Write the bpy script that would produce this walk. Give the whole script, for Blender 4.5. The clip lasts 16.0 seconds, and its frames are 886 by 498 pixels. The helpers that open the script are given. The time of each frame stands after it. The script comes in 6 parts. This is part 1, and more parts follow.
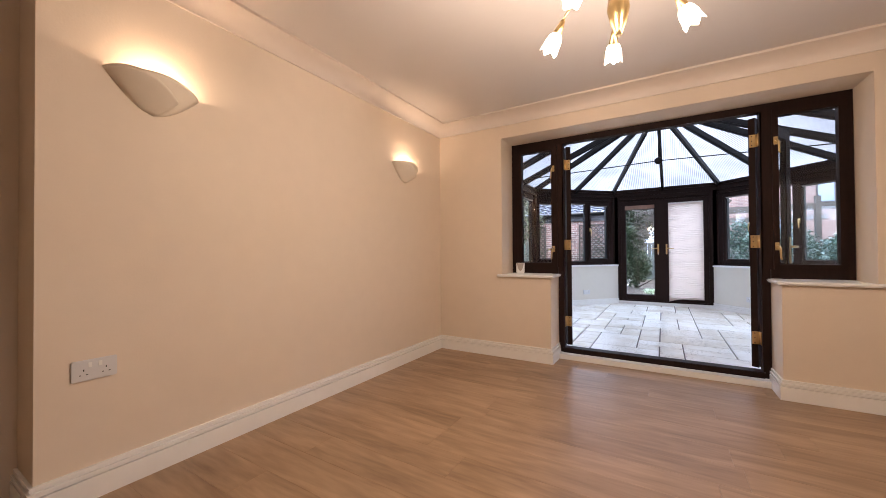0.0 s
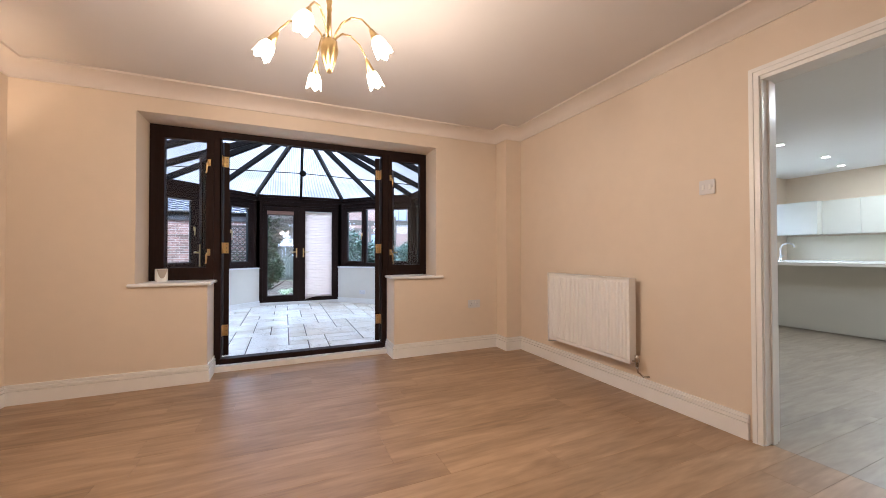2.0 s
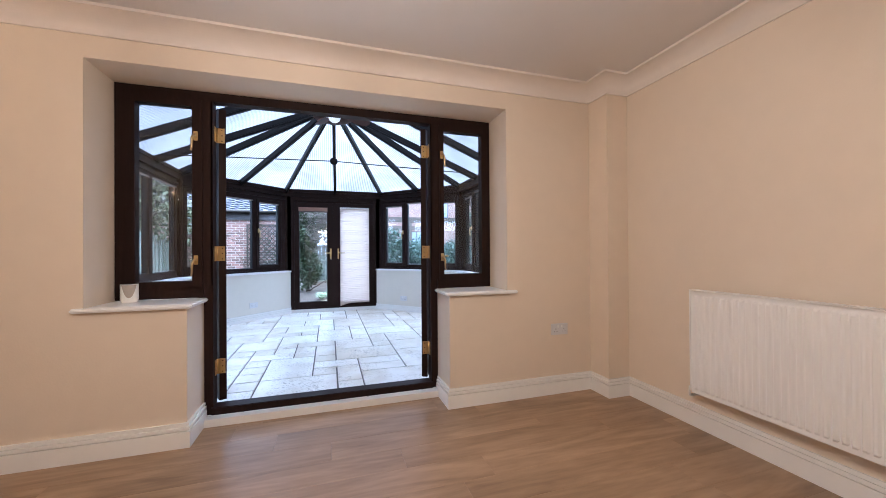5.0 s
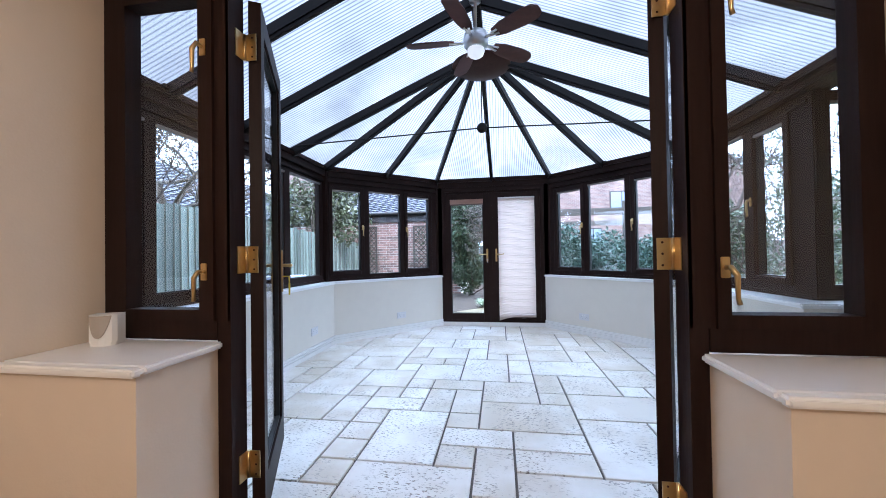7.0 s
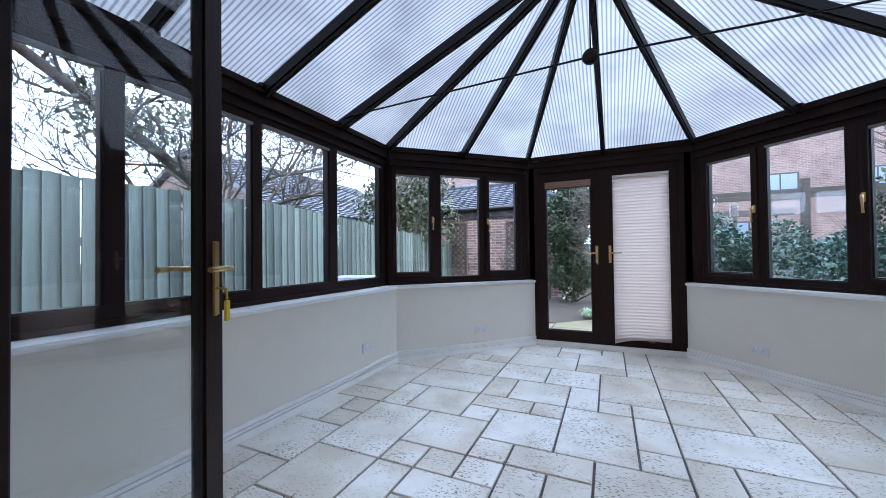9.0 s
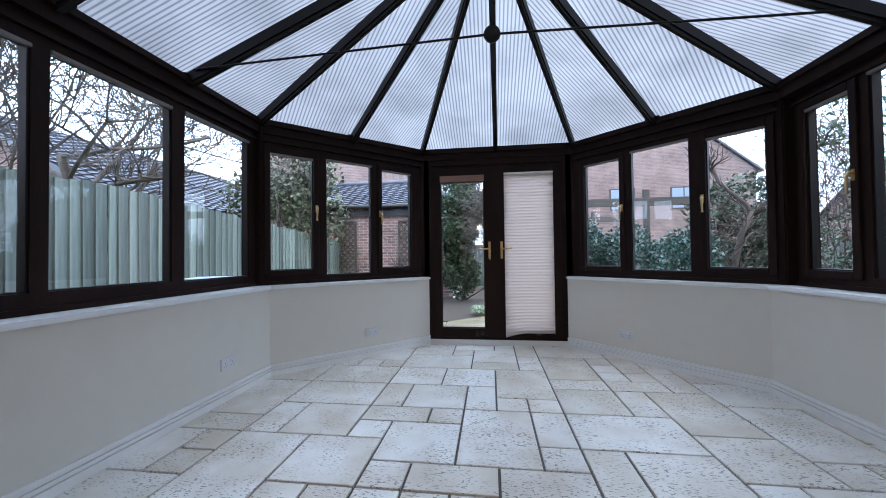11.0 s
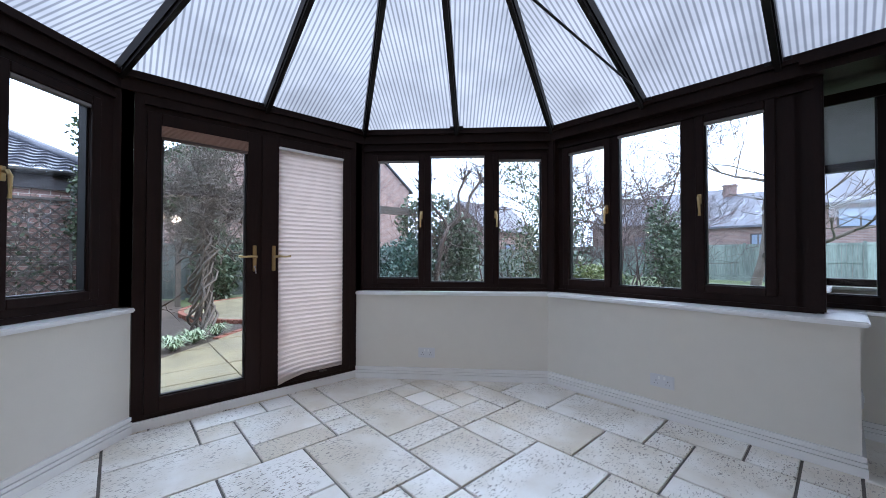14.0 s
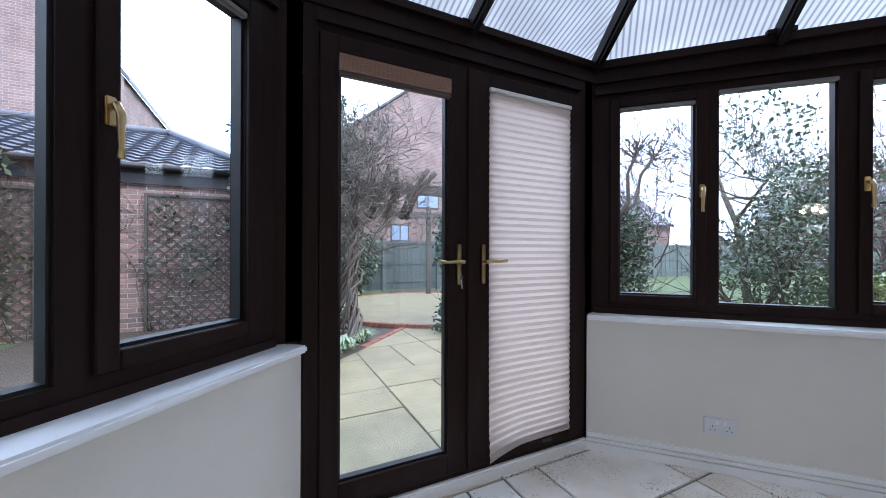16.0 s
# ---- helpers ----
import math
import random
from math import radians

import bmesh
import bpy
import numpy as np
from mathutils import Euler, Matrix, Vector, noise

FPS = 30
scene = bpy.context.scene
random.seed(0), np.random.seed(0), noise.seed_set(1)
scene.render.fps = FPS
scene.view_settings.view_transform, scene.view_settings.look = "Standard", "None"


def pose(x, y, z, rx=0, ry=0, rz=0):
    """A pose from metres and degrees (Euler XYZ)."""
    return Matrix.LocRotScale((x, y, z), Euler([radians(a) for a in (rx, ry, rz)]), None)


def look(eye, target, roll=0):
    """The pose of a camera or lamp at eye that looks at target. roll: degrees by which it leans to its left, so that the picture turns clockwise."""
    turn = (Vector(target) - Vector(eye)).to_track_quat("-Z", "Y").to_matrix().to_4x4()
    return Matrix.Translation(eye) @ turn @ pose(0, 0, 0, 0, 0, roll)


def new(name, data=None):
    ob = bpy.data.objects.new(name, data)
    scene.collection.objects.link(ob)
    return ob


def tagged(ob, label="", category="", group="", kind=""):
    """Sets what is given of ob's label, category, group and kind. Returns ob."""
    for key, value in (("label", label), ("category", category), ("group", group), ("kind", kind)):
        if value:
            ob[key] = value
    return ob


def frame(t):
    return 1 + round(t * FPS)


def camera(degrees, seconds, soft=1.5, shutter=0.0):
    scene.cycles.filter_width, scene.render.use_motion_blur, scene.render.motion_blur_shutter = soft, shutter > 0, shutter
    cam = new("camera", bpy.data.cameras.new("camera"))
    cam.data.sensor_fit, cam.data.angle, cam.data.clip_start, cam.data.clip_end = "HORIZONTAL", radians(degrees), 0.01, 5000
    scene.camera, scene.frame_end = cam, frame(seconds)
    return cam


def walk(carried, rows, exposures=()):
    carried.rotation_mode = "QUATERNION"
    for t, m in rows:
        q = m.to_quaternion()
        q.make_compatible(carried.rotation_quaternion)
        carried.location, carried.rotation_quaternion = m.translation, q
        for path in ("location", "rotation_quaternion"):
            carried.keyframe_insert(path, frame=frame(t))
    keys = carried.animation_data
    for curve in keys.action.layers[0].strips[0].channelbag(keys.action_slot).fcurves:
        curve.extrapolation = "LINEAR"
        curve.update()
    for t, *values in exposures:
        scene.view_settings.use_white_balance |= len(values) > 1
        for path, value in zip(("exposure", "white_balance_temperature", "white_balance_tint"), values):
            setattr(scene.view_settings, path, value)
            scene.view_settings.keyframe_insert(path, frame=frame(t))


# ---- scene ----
cam = camera(101.6, 16.0, soft=0.9)
PATH = [
    (0, (0.324, 0.41, 1.026), (-0.717, 2.118, 1.049), -0.4),
    (0.5, (0.344, 0.292, 1.039), (-0.24, 2.204, 1.063), -0.3),
    (1, (0.242, 0.222, 1.052), (0.172, 2.221, 1.076), -0.1),
    (1.5, (0.122, 0.227, 1.042), (0.515, 2.188, 1.072), 0.0),
    (2, (0.018, 0.264, 1.042), (0.82, 2.096, 1.069), -0.1),
    (2.5, (-0.045, 0.325, 1.045), (1.046, 2.001, 1.068), -0.0),
    (3, (-0.002, 0.387, 1.045), (1.301, 1.904, 1.07), 0.0),
    (3.5, (0.08, 0.535, 1.062), (1.458, 1.984, 1.081), -0.1),
    (4, (0.126, 0.731, 1.09), (1.332, 2.326, 1.104), -0.2),
    (4.5, (0.147, 1.001, 1.099), (1.034, 2.794, 1.109), -0.2),
    (5, (0.215, 1.351, 1.106), (0.816, 3.259, 1.118), -0.4),
    (5.2, (0.225, 1.487, 1.099), (0.709, 3.428, 1.115), -0.2),
    (7.3, (0.442, 3.109, 1.12), (0.006, 5.061, 1.145), -0.9),
    (7.5, (0.436, 3.219, 1.127), (-0.088, 5.149, 1.15), -0.8),
    (8, (0.443, 3.473, 1.125), (-0.301, 5.33, 1.148), -0.8),
    (8.2, (0.44, 3.596, 1.145), (-0.376, 5.423, 1.163), -1.0),
    (10.3, (0.234, 4.294, 0.995), (-0.602, 6.11, 1.044), -0.5),
    (10.5, (0.255, 4.3, 0.998), (-0.418, 6.183, 1.049), -0.8),
    (11, (0.252, 4.305, 1.016), (-0.008, 6.287, 1.053), -0.7),
    (11.5, (0.219, 4.369, 1.038), (0.334, 6.366, 1.059), -0.4),
    (12, (0.121, 4.51, 1.031), (0.656, 6.437, 1.046), -0.3),
    (12.5, (-0.037, 4.675, 1.034), (0.917, 6.433, 1.047), -0.2),
    (13, (-0.207, 4.908, 1.047), (1.029, 6.48, 1.066), 0.1),
    (13.5, (-0.376, 5.204, 1.086), (0.968, 6.685, 1.102), 0.1),
    (14, (-0.525, 5.486, 1.105), (0.816, 6.969, 1.135), 0.1),
    (14.5, (-0.628, 5.806, 1.123), (0.573, 7.405, 1.144), 0.1),
    (15, (-0.683, 6.17, 1.137), (0.384, 7.861, 1.151), 0.1),
    (15.5, (-0.673, 6.545, 1.145), (0.322, 8.281, 1.151), 0.1),
    (16, (-0.583, 6.933, 1.144), (0.303, 8.728, 1.146), 0.2),
]
walk(cam, [(t, look(eye, target, roll)) for t, eye, target, roll in PATH],
     exposures=[(0.0, 1.25, 6550, 15), (1.5, 1.33, 6250, 12), (2.5, 1.42, 6000, 11), (3.5, 1.44, 5850, 11), (5.0, 1.38, 5650, 10),
                (7.4, 1.14, 6000, 10), (8.2, 0.88, 6100, 10), (10.4, 0.33, 6350, 10), (13.5, 0.42, 6550, 12), (16.0, 0.50, 6450, 12)])

# ---------------------------------------------------------------- world and light
world = bpy.data.worlds.new("world")
scene.world = world
world.use_nodes = True
wn, wl = world.node_tree.nodes, world.node_tree.links
sky = wn.new("ShaderNodeTexSky")
sky.sky_type, sky.sun_disc = "NISHITA", False
sky.sun_elevation, sky.sun_rotation = radians(45), radians(130)
sky.dust_density, sky.air_density = 4.0, 1.0
cloud = wn.new("ShaderNodeMix")
cloud.data_type = "RGBA"
cloud.inputs[0].default_value = 0.86
cloud.inputs[7].default_value = (7.0, 8.75, 11.8, 1)
wl.new(sky.outputs[0], cloud.inputs[6])
wl.new(cloud.outputs[2], wn["Background"].inputs[0])
wn["Background"].inputs[1].default_value = 0.42


def lamp(name, kind, m, watts, colour, size=0.05, spot=None):
    data = bpy.data.lights.new(name, kind)
    data.energy, data.color = watts, colour
    if kind == "AREA":
        data.size = size
    else:
        data.shadow_soft_size = size
    if spot:
        data.spot_size, data.spot_blend = radians(spot), 0.6
    ob = new(name, data)
    ob.matrix_world = m
    return ob


sun = lamp("sun", "SUN", pose(0, 0, 20, 45, 0, 50), 1.2, (1.0, 0.97, 0.93))
sun.data.angle = radians(25)
WARM = (1.0, 0.81, 0.64)
COOL = (0.88, 0.96, 1.0)

# ---------------------------------------------------------------- materials


def material(name, colour, rough=0.6, metal=0.0, grain=0.0, scale=8.0, bump=0.0, bump_scale=40.0, spread=0.0, colour2=None, stretch=(1, 1, 1), coat=0.0, shine=0.5):
    """A surface: base colour with two scales of noise, roughness and fine relief. spread: how far single pieces differ."""
    m = bpy.data.materials.new(name)
    m.use_nodes = True
    n, l = m.node_tree.nodes, m.node_tree.links
    b = n["Principled BSDF"]
    b.inputs["Base Color"].default_value = (*colour, 1)
    b.inputs["Roughness"].default_value, b.inputs["Metallic"].default_value = rough, metal
    b.inputs["Coat Weight"].default_value, b.inputs["Specular IOR Level"].default_value = coat, shine
    if not (grain or bump or spread):
        return m
    at, mp = n.new("ShaderNodeTexCoord"), n.new("ShaderNodeMapping")
    mp.inputs["Scale"].default_value = stretch
    l.new(at.outputs["Object"], mp.inputs[0])
    out = None
    if grain or spread:
        big, small = n.new("ShaderNodeTexNoise"), n.new("ShaderNodeTexNoise")
        big.inputs["Scale"].default_value, small.inputs["Scale"].default_value = scale * 0.25, scale * 3
        big.inputs["Detail"].default_value = small.inputs["Detail"].default_value = 5
        for t in (big, small):
            l.new(mp.outputs[0], t.inputs["Vector"])
        add = n.new("ShaderNodeMath")
        add.operation = "ADD"
        l.new(big.outputs["Fac"], add.inputs[0]), l.new(small.outputs["Fac"], add.inputs[1])
        last = add
        if spread:
            info, mul, more = n.new("ShaderNodeObjectInfo"), n.new("ShaderNodeMath"), n.new("ShaderNodeMath")
            mul.operation, more.operation = "MULTIPLY_ADD", "ADD"
            mul.inputs[1].default_value, mul.inputs[2].default_value = spread, -spread / 2
            l.new(info.outputs["Random"], mul.inputs[0]), l.new(mul.outputs[0], more.inputs[0]), l.new(add.outputs[0], more.inputs[1])
            last = more
        ramp = n.new("ShaderNodeMapRange")
        ramp.inputs["From Min"].default_value, ramp.inputs["From Max"].default_value = 0.6, 1.4
        l.new(last.outputs[0], ramp.inputs["Value"])
        mix = n.new("ShaderNodeMix")
        mix.data_type = "RGBA"
        c2 = colour2 or tuple(max(0.0, c * (1 - grain)) for c in colour)
        mix.inputs[6].default_value, mix.inputs[7].default_value = (*c2, 1), (*[min(1, c * (1 + grain * 0.35)) for c in colour], 1)
        l.new(ramp.outputs[0], mix.inputs[0]), l.new(mix.outputs[2], b.inputs["Base Color"])
    if bump:
        t, bp = n.new("ShaderNodeTexNoise"), n.new("ShaderNodeBump")
        t.inputs["Scale"].default_value, t.inputs["Detail"].default_value = bump_scale, 4
        bp.inputs["Strength"].default_value, bp.inputs["Distance"].default_value = bump, 0.01
        l.new(mp.outputs[0], t.inputs["Vector"]), l.new(t.outputs["Fac"], bp.inputs["Height"]), l.new(bp.outputs[0], b.inputs["Normal"])
    return m


def glass_material(name, tint=(0.975, 0.985, 0.985)):
    m = bpy.data.materials.new(name)
    m.use_nodes = True
    n, l = m.node_tree.nodes, m.node_tree.links
    n.remove(n["Principled BSDF"])
    clear, gloss, mix, lw = n.new("ShaderNodeBsdfTransparent"), n.new("ShaderNodeBsdfGlossy"), n.new("ShaderNodeMixShader"), n.new("ShaderNodeLayerWeight")
    clear.inputs[0].default_value, gloss.inputs["Roughness"].default_value = (*tint, 1), 0.02
    lw.inputs[0].default_value = 0.5
    steep, fr = n.new("ShaderNodeMath"), n.new("ShaderNodeMath")
    steep.operation, fr.operation = "POWER", "MULTIPLY_ADD"
    steep.inputs[1].default_value, fr.inputs[1].default_value, fr.inputs[2].default_value = 4.0, 0.55, 0.035
    l.new(lw.outputs["Facing"], steep.inputs[0]), l.new(steep.outputs[0], fr.inputs[0])
    l.new(fr.outputs[0], mix.inputs[0]), l.new(clear.outputs[0], mix.inputs[1]), l.new(gloss.outputs[0], mix.inputs[2])
    l.new(mix.outputs[0], n["Material Output"].inputs[0])
    return m


def glow_material(name, colour, strength):
    m = bpy.data.materials.new(name)
    m.use_nodes = True
    b = m.node_tree.nodes["Principled BSDF"]
    b.inputs["Base Color"].default_value = (0.9, 0.9, 0.88, 1)
    b.inputs["Emission Color"].default_value, b.inputs["Emission Strength"].default_value = (*colour, 1), strength
    return m


def sheet_material():
    """Fluted polycarbonate: white, lets daylight through, with its flutes as fine stripes along the slope."""
    m = bpy.data.materials.new("polycarbonate")
    m.use_nodes = True
    n, l = m.node_tree.nodes, m.node_tree.links
    n.remove(n["Principled BSDF"])
    uv, sep, wave = n.new("ShaderNodeUVMap"), n.new("ShaderNodeSeparateXYZ"), n.new("ShaderNodeMath")
    l.new(uv.outputs[0], sep.inputs[0])
    wave.operation = "PINGPONG"
    wave.inputs[1].default_value = 0.0155
    l.new(sep.outputs[0], wave.inputs[0])
    rng = n.new("ShaderNodeMapRange")
    rng.inputs["From Min"].default_value, rng.inputs["From Max"].default_value = 0.003, 0.0085
    l.new(wave.outputs[0], rng.inputs["Value"])
    at, dirt, drng = n.new("ShaderNodeTexCoord"), n.new("ShaderNodeTexNoise"), n.new("ShaderNodeMapRange")
    dirt.inputs["Scale"].default_value, dirt.inputs["Detail"].default_value = 2.2, 6
    l.new(at.outputs["Object"], dirt.inputs["Vector"])
    drng.inputs["From Min"].default_value, drng.inputs["From Max"].default_value = 0.3, 0.62
    drng.inputs["To Min"].default_value, drng.inputs["To Max"].default_value = 0.70, 1.0
    l.new(dirt.outputs["Fac"], drng.inputs["Value"])
    col, col2 = n.new("ShaderNodeMix"), n.new("ShaderNodeMix")
    col.data_type = col2.data_type = "RGBA"
    col.inputs[6].default_value, col.inputs[7].default_value = (0.122, 0.121, 0.126, 1), (0.245, 0.241, 0.238, 1)
    l.new(rng.outputs[0], col.inputs[0])
    col2.blend_type = "MULTIPLY"
    col2.inputs[0].default_value = 1.0
    l.new(col.outputs[2], col2.inputs[6]), l.new(drng.outputs[0], col2.inputs[7])
    thin, clear, gloss, mix, mix2 = n.new("ShaderNodeBsdfTranslucent"), n.new("ShaderNodeBsdfTransparent"), n.new("ShaderNodeBsdfDiffuse"), n.new("ShaderNodeMixShader"), n.new("ShaderNodeMixShader")
    for s in (thin, clear, gloss):
        l.new(col2.outputs[2], s.inputs[0])
    mix.inputs[0].default_value, mix2.inputs[0].default_value = 0.10, 0.08
    l.new(thin.outputs[0], mix.inputs[1]), l.new(clear.outputs[0], mix.inputs[2])
    l.new(mix.outputs[0], mix2.inputs[1]), l.new(gloss.outputs[0], mix2.inputs[2])
    l.new(mix2.outputs[0], n["Material Output"].inputs[0])
    return m


def wood_material(name, light, dark, spread=0.35, rough=0.38, axis=0):
    """Plank wood: long grain along one axis, knots, and each plank a little lighter or darker."""
    m = bpy.data.materials.new(name)
    m.use_nodes = True
    n, l = m.node_tree.nodes, m.node_tree.links
    b = n["Principled BSDF"]
    at, mp, info, off = n.new("ShaderNodeTexCoord"), n.new("ShaderNodeMapping"), n.new("ShaderNodeObjectInfo"), n.new("ShaderNodeVectorMath")
    sc = [9.0, 9.0, 9.0]
    sc[axis] = 1.3
    mp.inputs["Scale"].default_value = sc
    off.operation = "MULTIPLY_ADD"
    off.inputs[1].default_value = (37.0, 91.0, 13.0)
    l.new(info.outputs["Random"], off.inputs[0]), l.new(at.outputs["Object"], off.inputs[2]), l.new(off.outputs[0], mp.inputs[0])
    t1, t2 = n.new("ShaderNodeTexNoise"), n.new("ShaderNodeTexNoise")
    t1.inputs["Scale"].default_value, t1.inputs["Detail"].default_value, t1.inputs["Distortion"].default_value = 1.0, 8, 1.2
    t2.inputs["Scale"].default_value, t2.inputs["Detail"].default_value = 5.0, 6
    l.new(mp.outputs[0], t1.inputs["Vector"]), l.new(mp.outputs[0], t2.inputs["Vector"])
    add, rnd, tot = n.new("ShaderNodeMath"), n.new("ShaderNodeMath"), n.new("ShaderNodeMath")
    add.operation, rnd.operation, tot.operation = "MULTIPLY_ADD", "MULTIPLY_ADD", "ADD"
    add.inputs[1].default_value = 0.45
    l.new(t2.outputs["Fac"], add.inputs[0]), l.new(t1.outputs["Fac"], add.inputs[2])
    rnd.inputs[1].default_value, rnd.inputs[2].default_value = spread, -spread / 2
    l.new(info.outputs["Random"], rnd.inputs[0]), l.new(rnd.outputs[0], tot.inputs[0]), l.new(add.outputs[0], tot.inputs[1])
    ramp = n.new("ShaderNodeValToRGB")
    ramp.color_ramp.elements[0].position, ramp.color_ramp.elements[1].position = 0.40, 0.98
    ramp.color_ramp.elements[0].color, ramp.color_ramp.elements[1].color = (*dark, 1), (*light, 1)
    l.new(tot.outputs[0], ramp.inputs[0]), l.new(ramp.outputs[0], b.inputs["Base Color"])
    bp = n.new("ShaderNodeBump")
    bp.inputs["Strength"].default_value, bp.inputs["Distance"].default_value = 0.12, 0.004
    l.new(t2.outputs["Fac"], bp.inputs["Height"]), l.new(bp.outputs[0], b.inputs["Normal"])
    b.inputs["Roughness"].default_value = rough
    return m


def stone_material(name, light, dark, pit, spread=0.5, rough=0.5, pits=0.62, shine=0.5):
    """Tumbled stone: clouded base, dark pits in patches, and each piece of its own shade."""
    m = bpy.data.materials.new(name)
    m.use_nodes = True
    n, l = m.node_tree.nodes, m.node_tree.links
    b = n["Principled BSDF"]
    at, info, off = n.new("ShaderNodeTexCoord"), n.new("ShaderNodeObjectInfo"), n.new("ShaderNodeVectorMath")
    off.operation = "MULTIPLY_ADD"
    off.inputs[1].default_value = (31.0, 57.0, 11.0)
    l.new(info.outputs["Random"], off.inputs[0]), l.new(at.outputs["Object"], off.inputs[2])

    def tex(scale, detail, lo, hi, stretch=(1, 1, 1)):
        mp = n.new("ShaderNodeMapping")
        mp.inputs["Scale"].default_value = stretch
        l.new(off.outputs[0], mp.inputs[0])
        t, r = n.new("ShaderNodeTexNoise"), n.new("ShaderNodeMapRange")
        t.inputs["Scale"].default_value, t.inputs["Detail"].default_value = scale, detail
        r.inputs["From Min"].default_value, r.inputs["From Max"].default_value = lo, hi
        l.new(mp.outputs[0], t.inputs["Vector"]), l.new(t.outputs["Fac"], r.inputs["Value"])
        return r

    cloudy, holes, where = tex(3.4, 8, 0.33, 0.67), tex(52, 4, pits, pits + 0.05, (1, 2.3, 1)), tex(3.6, 5, 0.40, 0.58)
    shade, both = n.new("ShaderNodeMath"), n.new("ShaderNodeMath")
    shade.operation, both.operation = "MULTIPLY_ADD", "MULTIPLY"
    shade.inputs[1].default_value = spread
    shade.use_clamp = True
    sub = n.new("ShaderNodeMath")
    sub.operation = "SUBTRACT"
    sub.inputs[1].default_value = spread / 2
    l.new(cloudy.outputs[0], sub.inputs[0])
    l.new(info.outputs["Random"], shade.inputs[0]), l.new(sub.outputs[0], shade.inputs[2])
    l.new(holes.outputs[0], both.inputs[0]), l.new(where.outputs[0], both.inputs[1])
    c1, c2 = n.new("ShaderNodeMix"), n.new("ShaderNodeMix")
    c1.data_type = c2.data_type = "RGBA"
    c1.inputs[6].default_value, c1.inputs[7].default_value, c2.inputs[7].default_value = (*dark, 1), (*light, 1), (*pit, 1)
    l.new(shade.outputs[0], c1.inputs[0]), l.new(both.outputs[0], c2.inputs[0]), l.new(c1.outputs[2], c2.inputs[6])
    l.new(c2.outputs[2], b.inputs["Base Color"])
    bp = n.new("ShaderNodeBump")
    bp.invert = True
    bp.inputs["Strength"].default_value, bp.inputs["Distance"].default_value = 0.5, 0.006
    l.new(both.outputs[0], bp.inputs["Height"]), l.new(bp.outputs[0], b.inputs["Normal"])
    b.inputs["Roughness"].default_value, b.inputs["Specular IOR Level"].default_value = rough, shine
    return m


PAINT = material("cream_wall_paint", (0.76, 0.65, 0.53), 0.75, grain=0.04, scale=3, bump=0.06, bump_scale=120)
PALEP = material("pale_cream_wall_paint", (0.745, 0.705, 0.63), 0.75, grain=0.04, scale=3, bump=0.06, bump_scale=120)
CEIL = material("ceiling_paint", (0.69, 0.645, 0.61), 0.8, grain=0.02, scale=3, bump=0.05, bump_scale=90)
PLASTER = material("coving_plaster", (0.78, 0.70, 0.63), 0.7, grain=0.03, scale=4, bump=0.04)
GLOSS = material("white_gloss_paint", (0.89, 0.88, 0.86), 0.26, grain=0.03, scale=5, bump=0.03, bump_scale=30)
SILL = material("white_sill_board", (0.89, 0.89, 0.89), 0.3, grain=0.03, scale=5)
BROWN = material("dark_brown_frame", (0.022, 0.0105, 0.0084), 0.5, grain=0.35, scale=20, bump=0.08, bump_scale=60, stretch=(1, 1, 0.08), shine=0.14)
RAFTER = material("dark_rafter", (0.012, 0.0095, 0.009), 0.5, grain=0.3, scale=15, shine=0.25)
GASKET = material("black_gasket", (0.008, 0.008, 0.009), 0.5)
BRASS = material("polished_brass", (0.64, 0.47, 0.23), 0.30, 1.0, grain=0.1, scale=30)
STEEL = material("brushed_steel", (0.62, 0.62, 0.63), 0.28, 1.0, grain=0.08, scale=20, stretch=(1, 1, 20))
WHITE = material("white_plastic", (0.82, 0.82, 0.80), 0.35)
SOCKETW = material("socket_plastic", (0.68, 0.68, 0.69), 0.35)
CREAMP = material("cream_ceramic", (0.78, 0.70, 0.58), 0.55, grain=0.04, scale=8)
RADW = material("white_radiator_enamel", (0.84, 0.83, 0.81), 0.3)
GLASS = glass_material("window_glass")
SHEET = sheet_material()
PLANK = wood_material("oak_laminate", (0.45, 0.30, 0.185), (0.205, 0.127, 0.074), 0.12)
# Same oak as PLANK, greyed so the white kitchen light is in its colour.
PLANK_COOL = wood_material("oak_laminate_white_lit", (0.36, 0.305, 0.24), (0.20, 0.16, 0.12), 0.10)
TRAV = stone_material("travertine", (0.94, 0.915, 0.86), (0.72, 0.645, 0.53), (0.29, 0.245, 0.195), 0.9, 0.30, 0.575, 0.9)
GROUT = material("grout", (0.19, 0.172, 0.155), 0.9, grain=0.3, scale=20, bump=0.2)
BLIND = material("pleated_blind_fabric", (0.86, 0.77, 0.72), 0.9, grain=0.04, scale=60)
bn, bk = BLIND.node_tree.nodes, BLIND.node_tree.links
through_cloth, cloth_mix = bn.new("ShaderNodeBsdfTranslucent"), bn.new("ShaderNodeMixShader")
through_cloth.inputs[0].default_value, cloth_mix.inputs[0].default_value = (0.90, 0.81, 0.76, 1), 0.7
bk.new(bn["Principled BSDF"].outputs[0], cloth_mix.inputs[1]), bk.new(through_cloth.outputs[0], cloth_mix.inputs[2])
bk.new(cloth_mix.outputs[0], bn["Material Output"].inputs[0])
SHADE = glow_material("lit_shade_glass", (1.0, 0.88, 0.74), 5.0)
SPOTG = glow_material("lit_downlight", (1.0, 0.95, 0.88), 14.0)
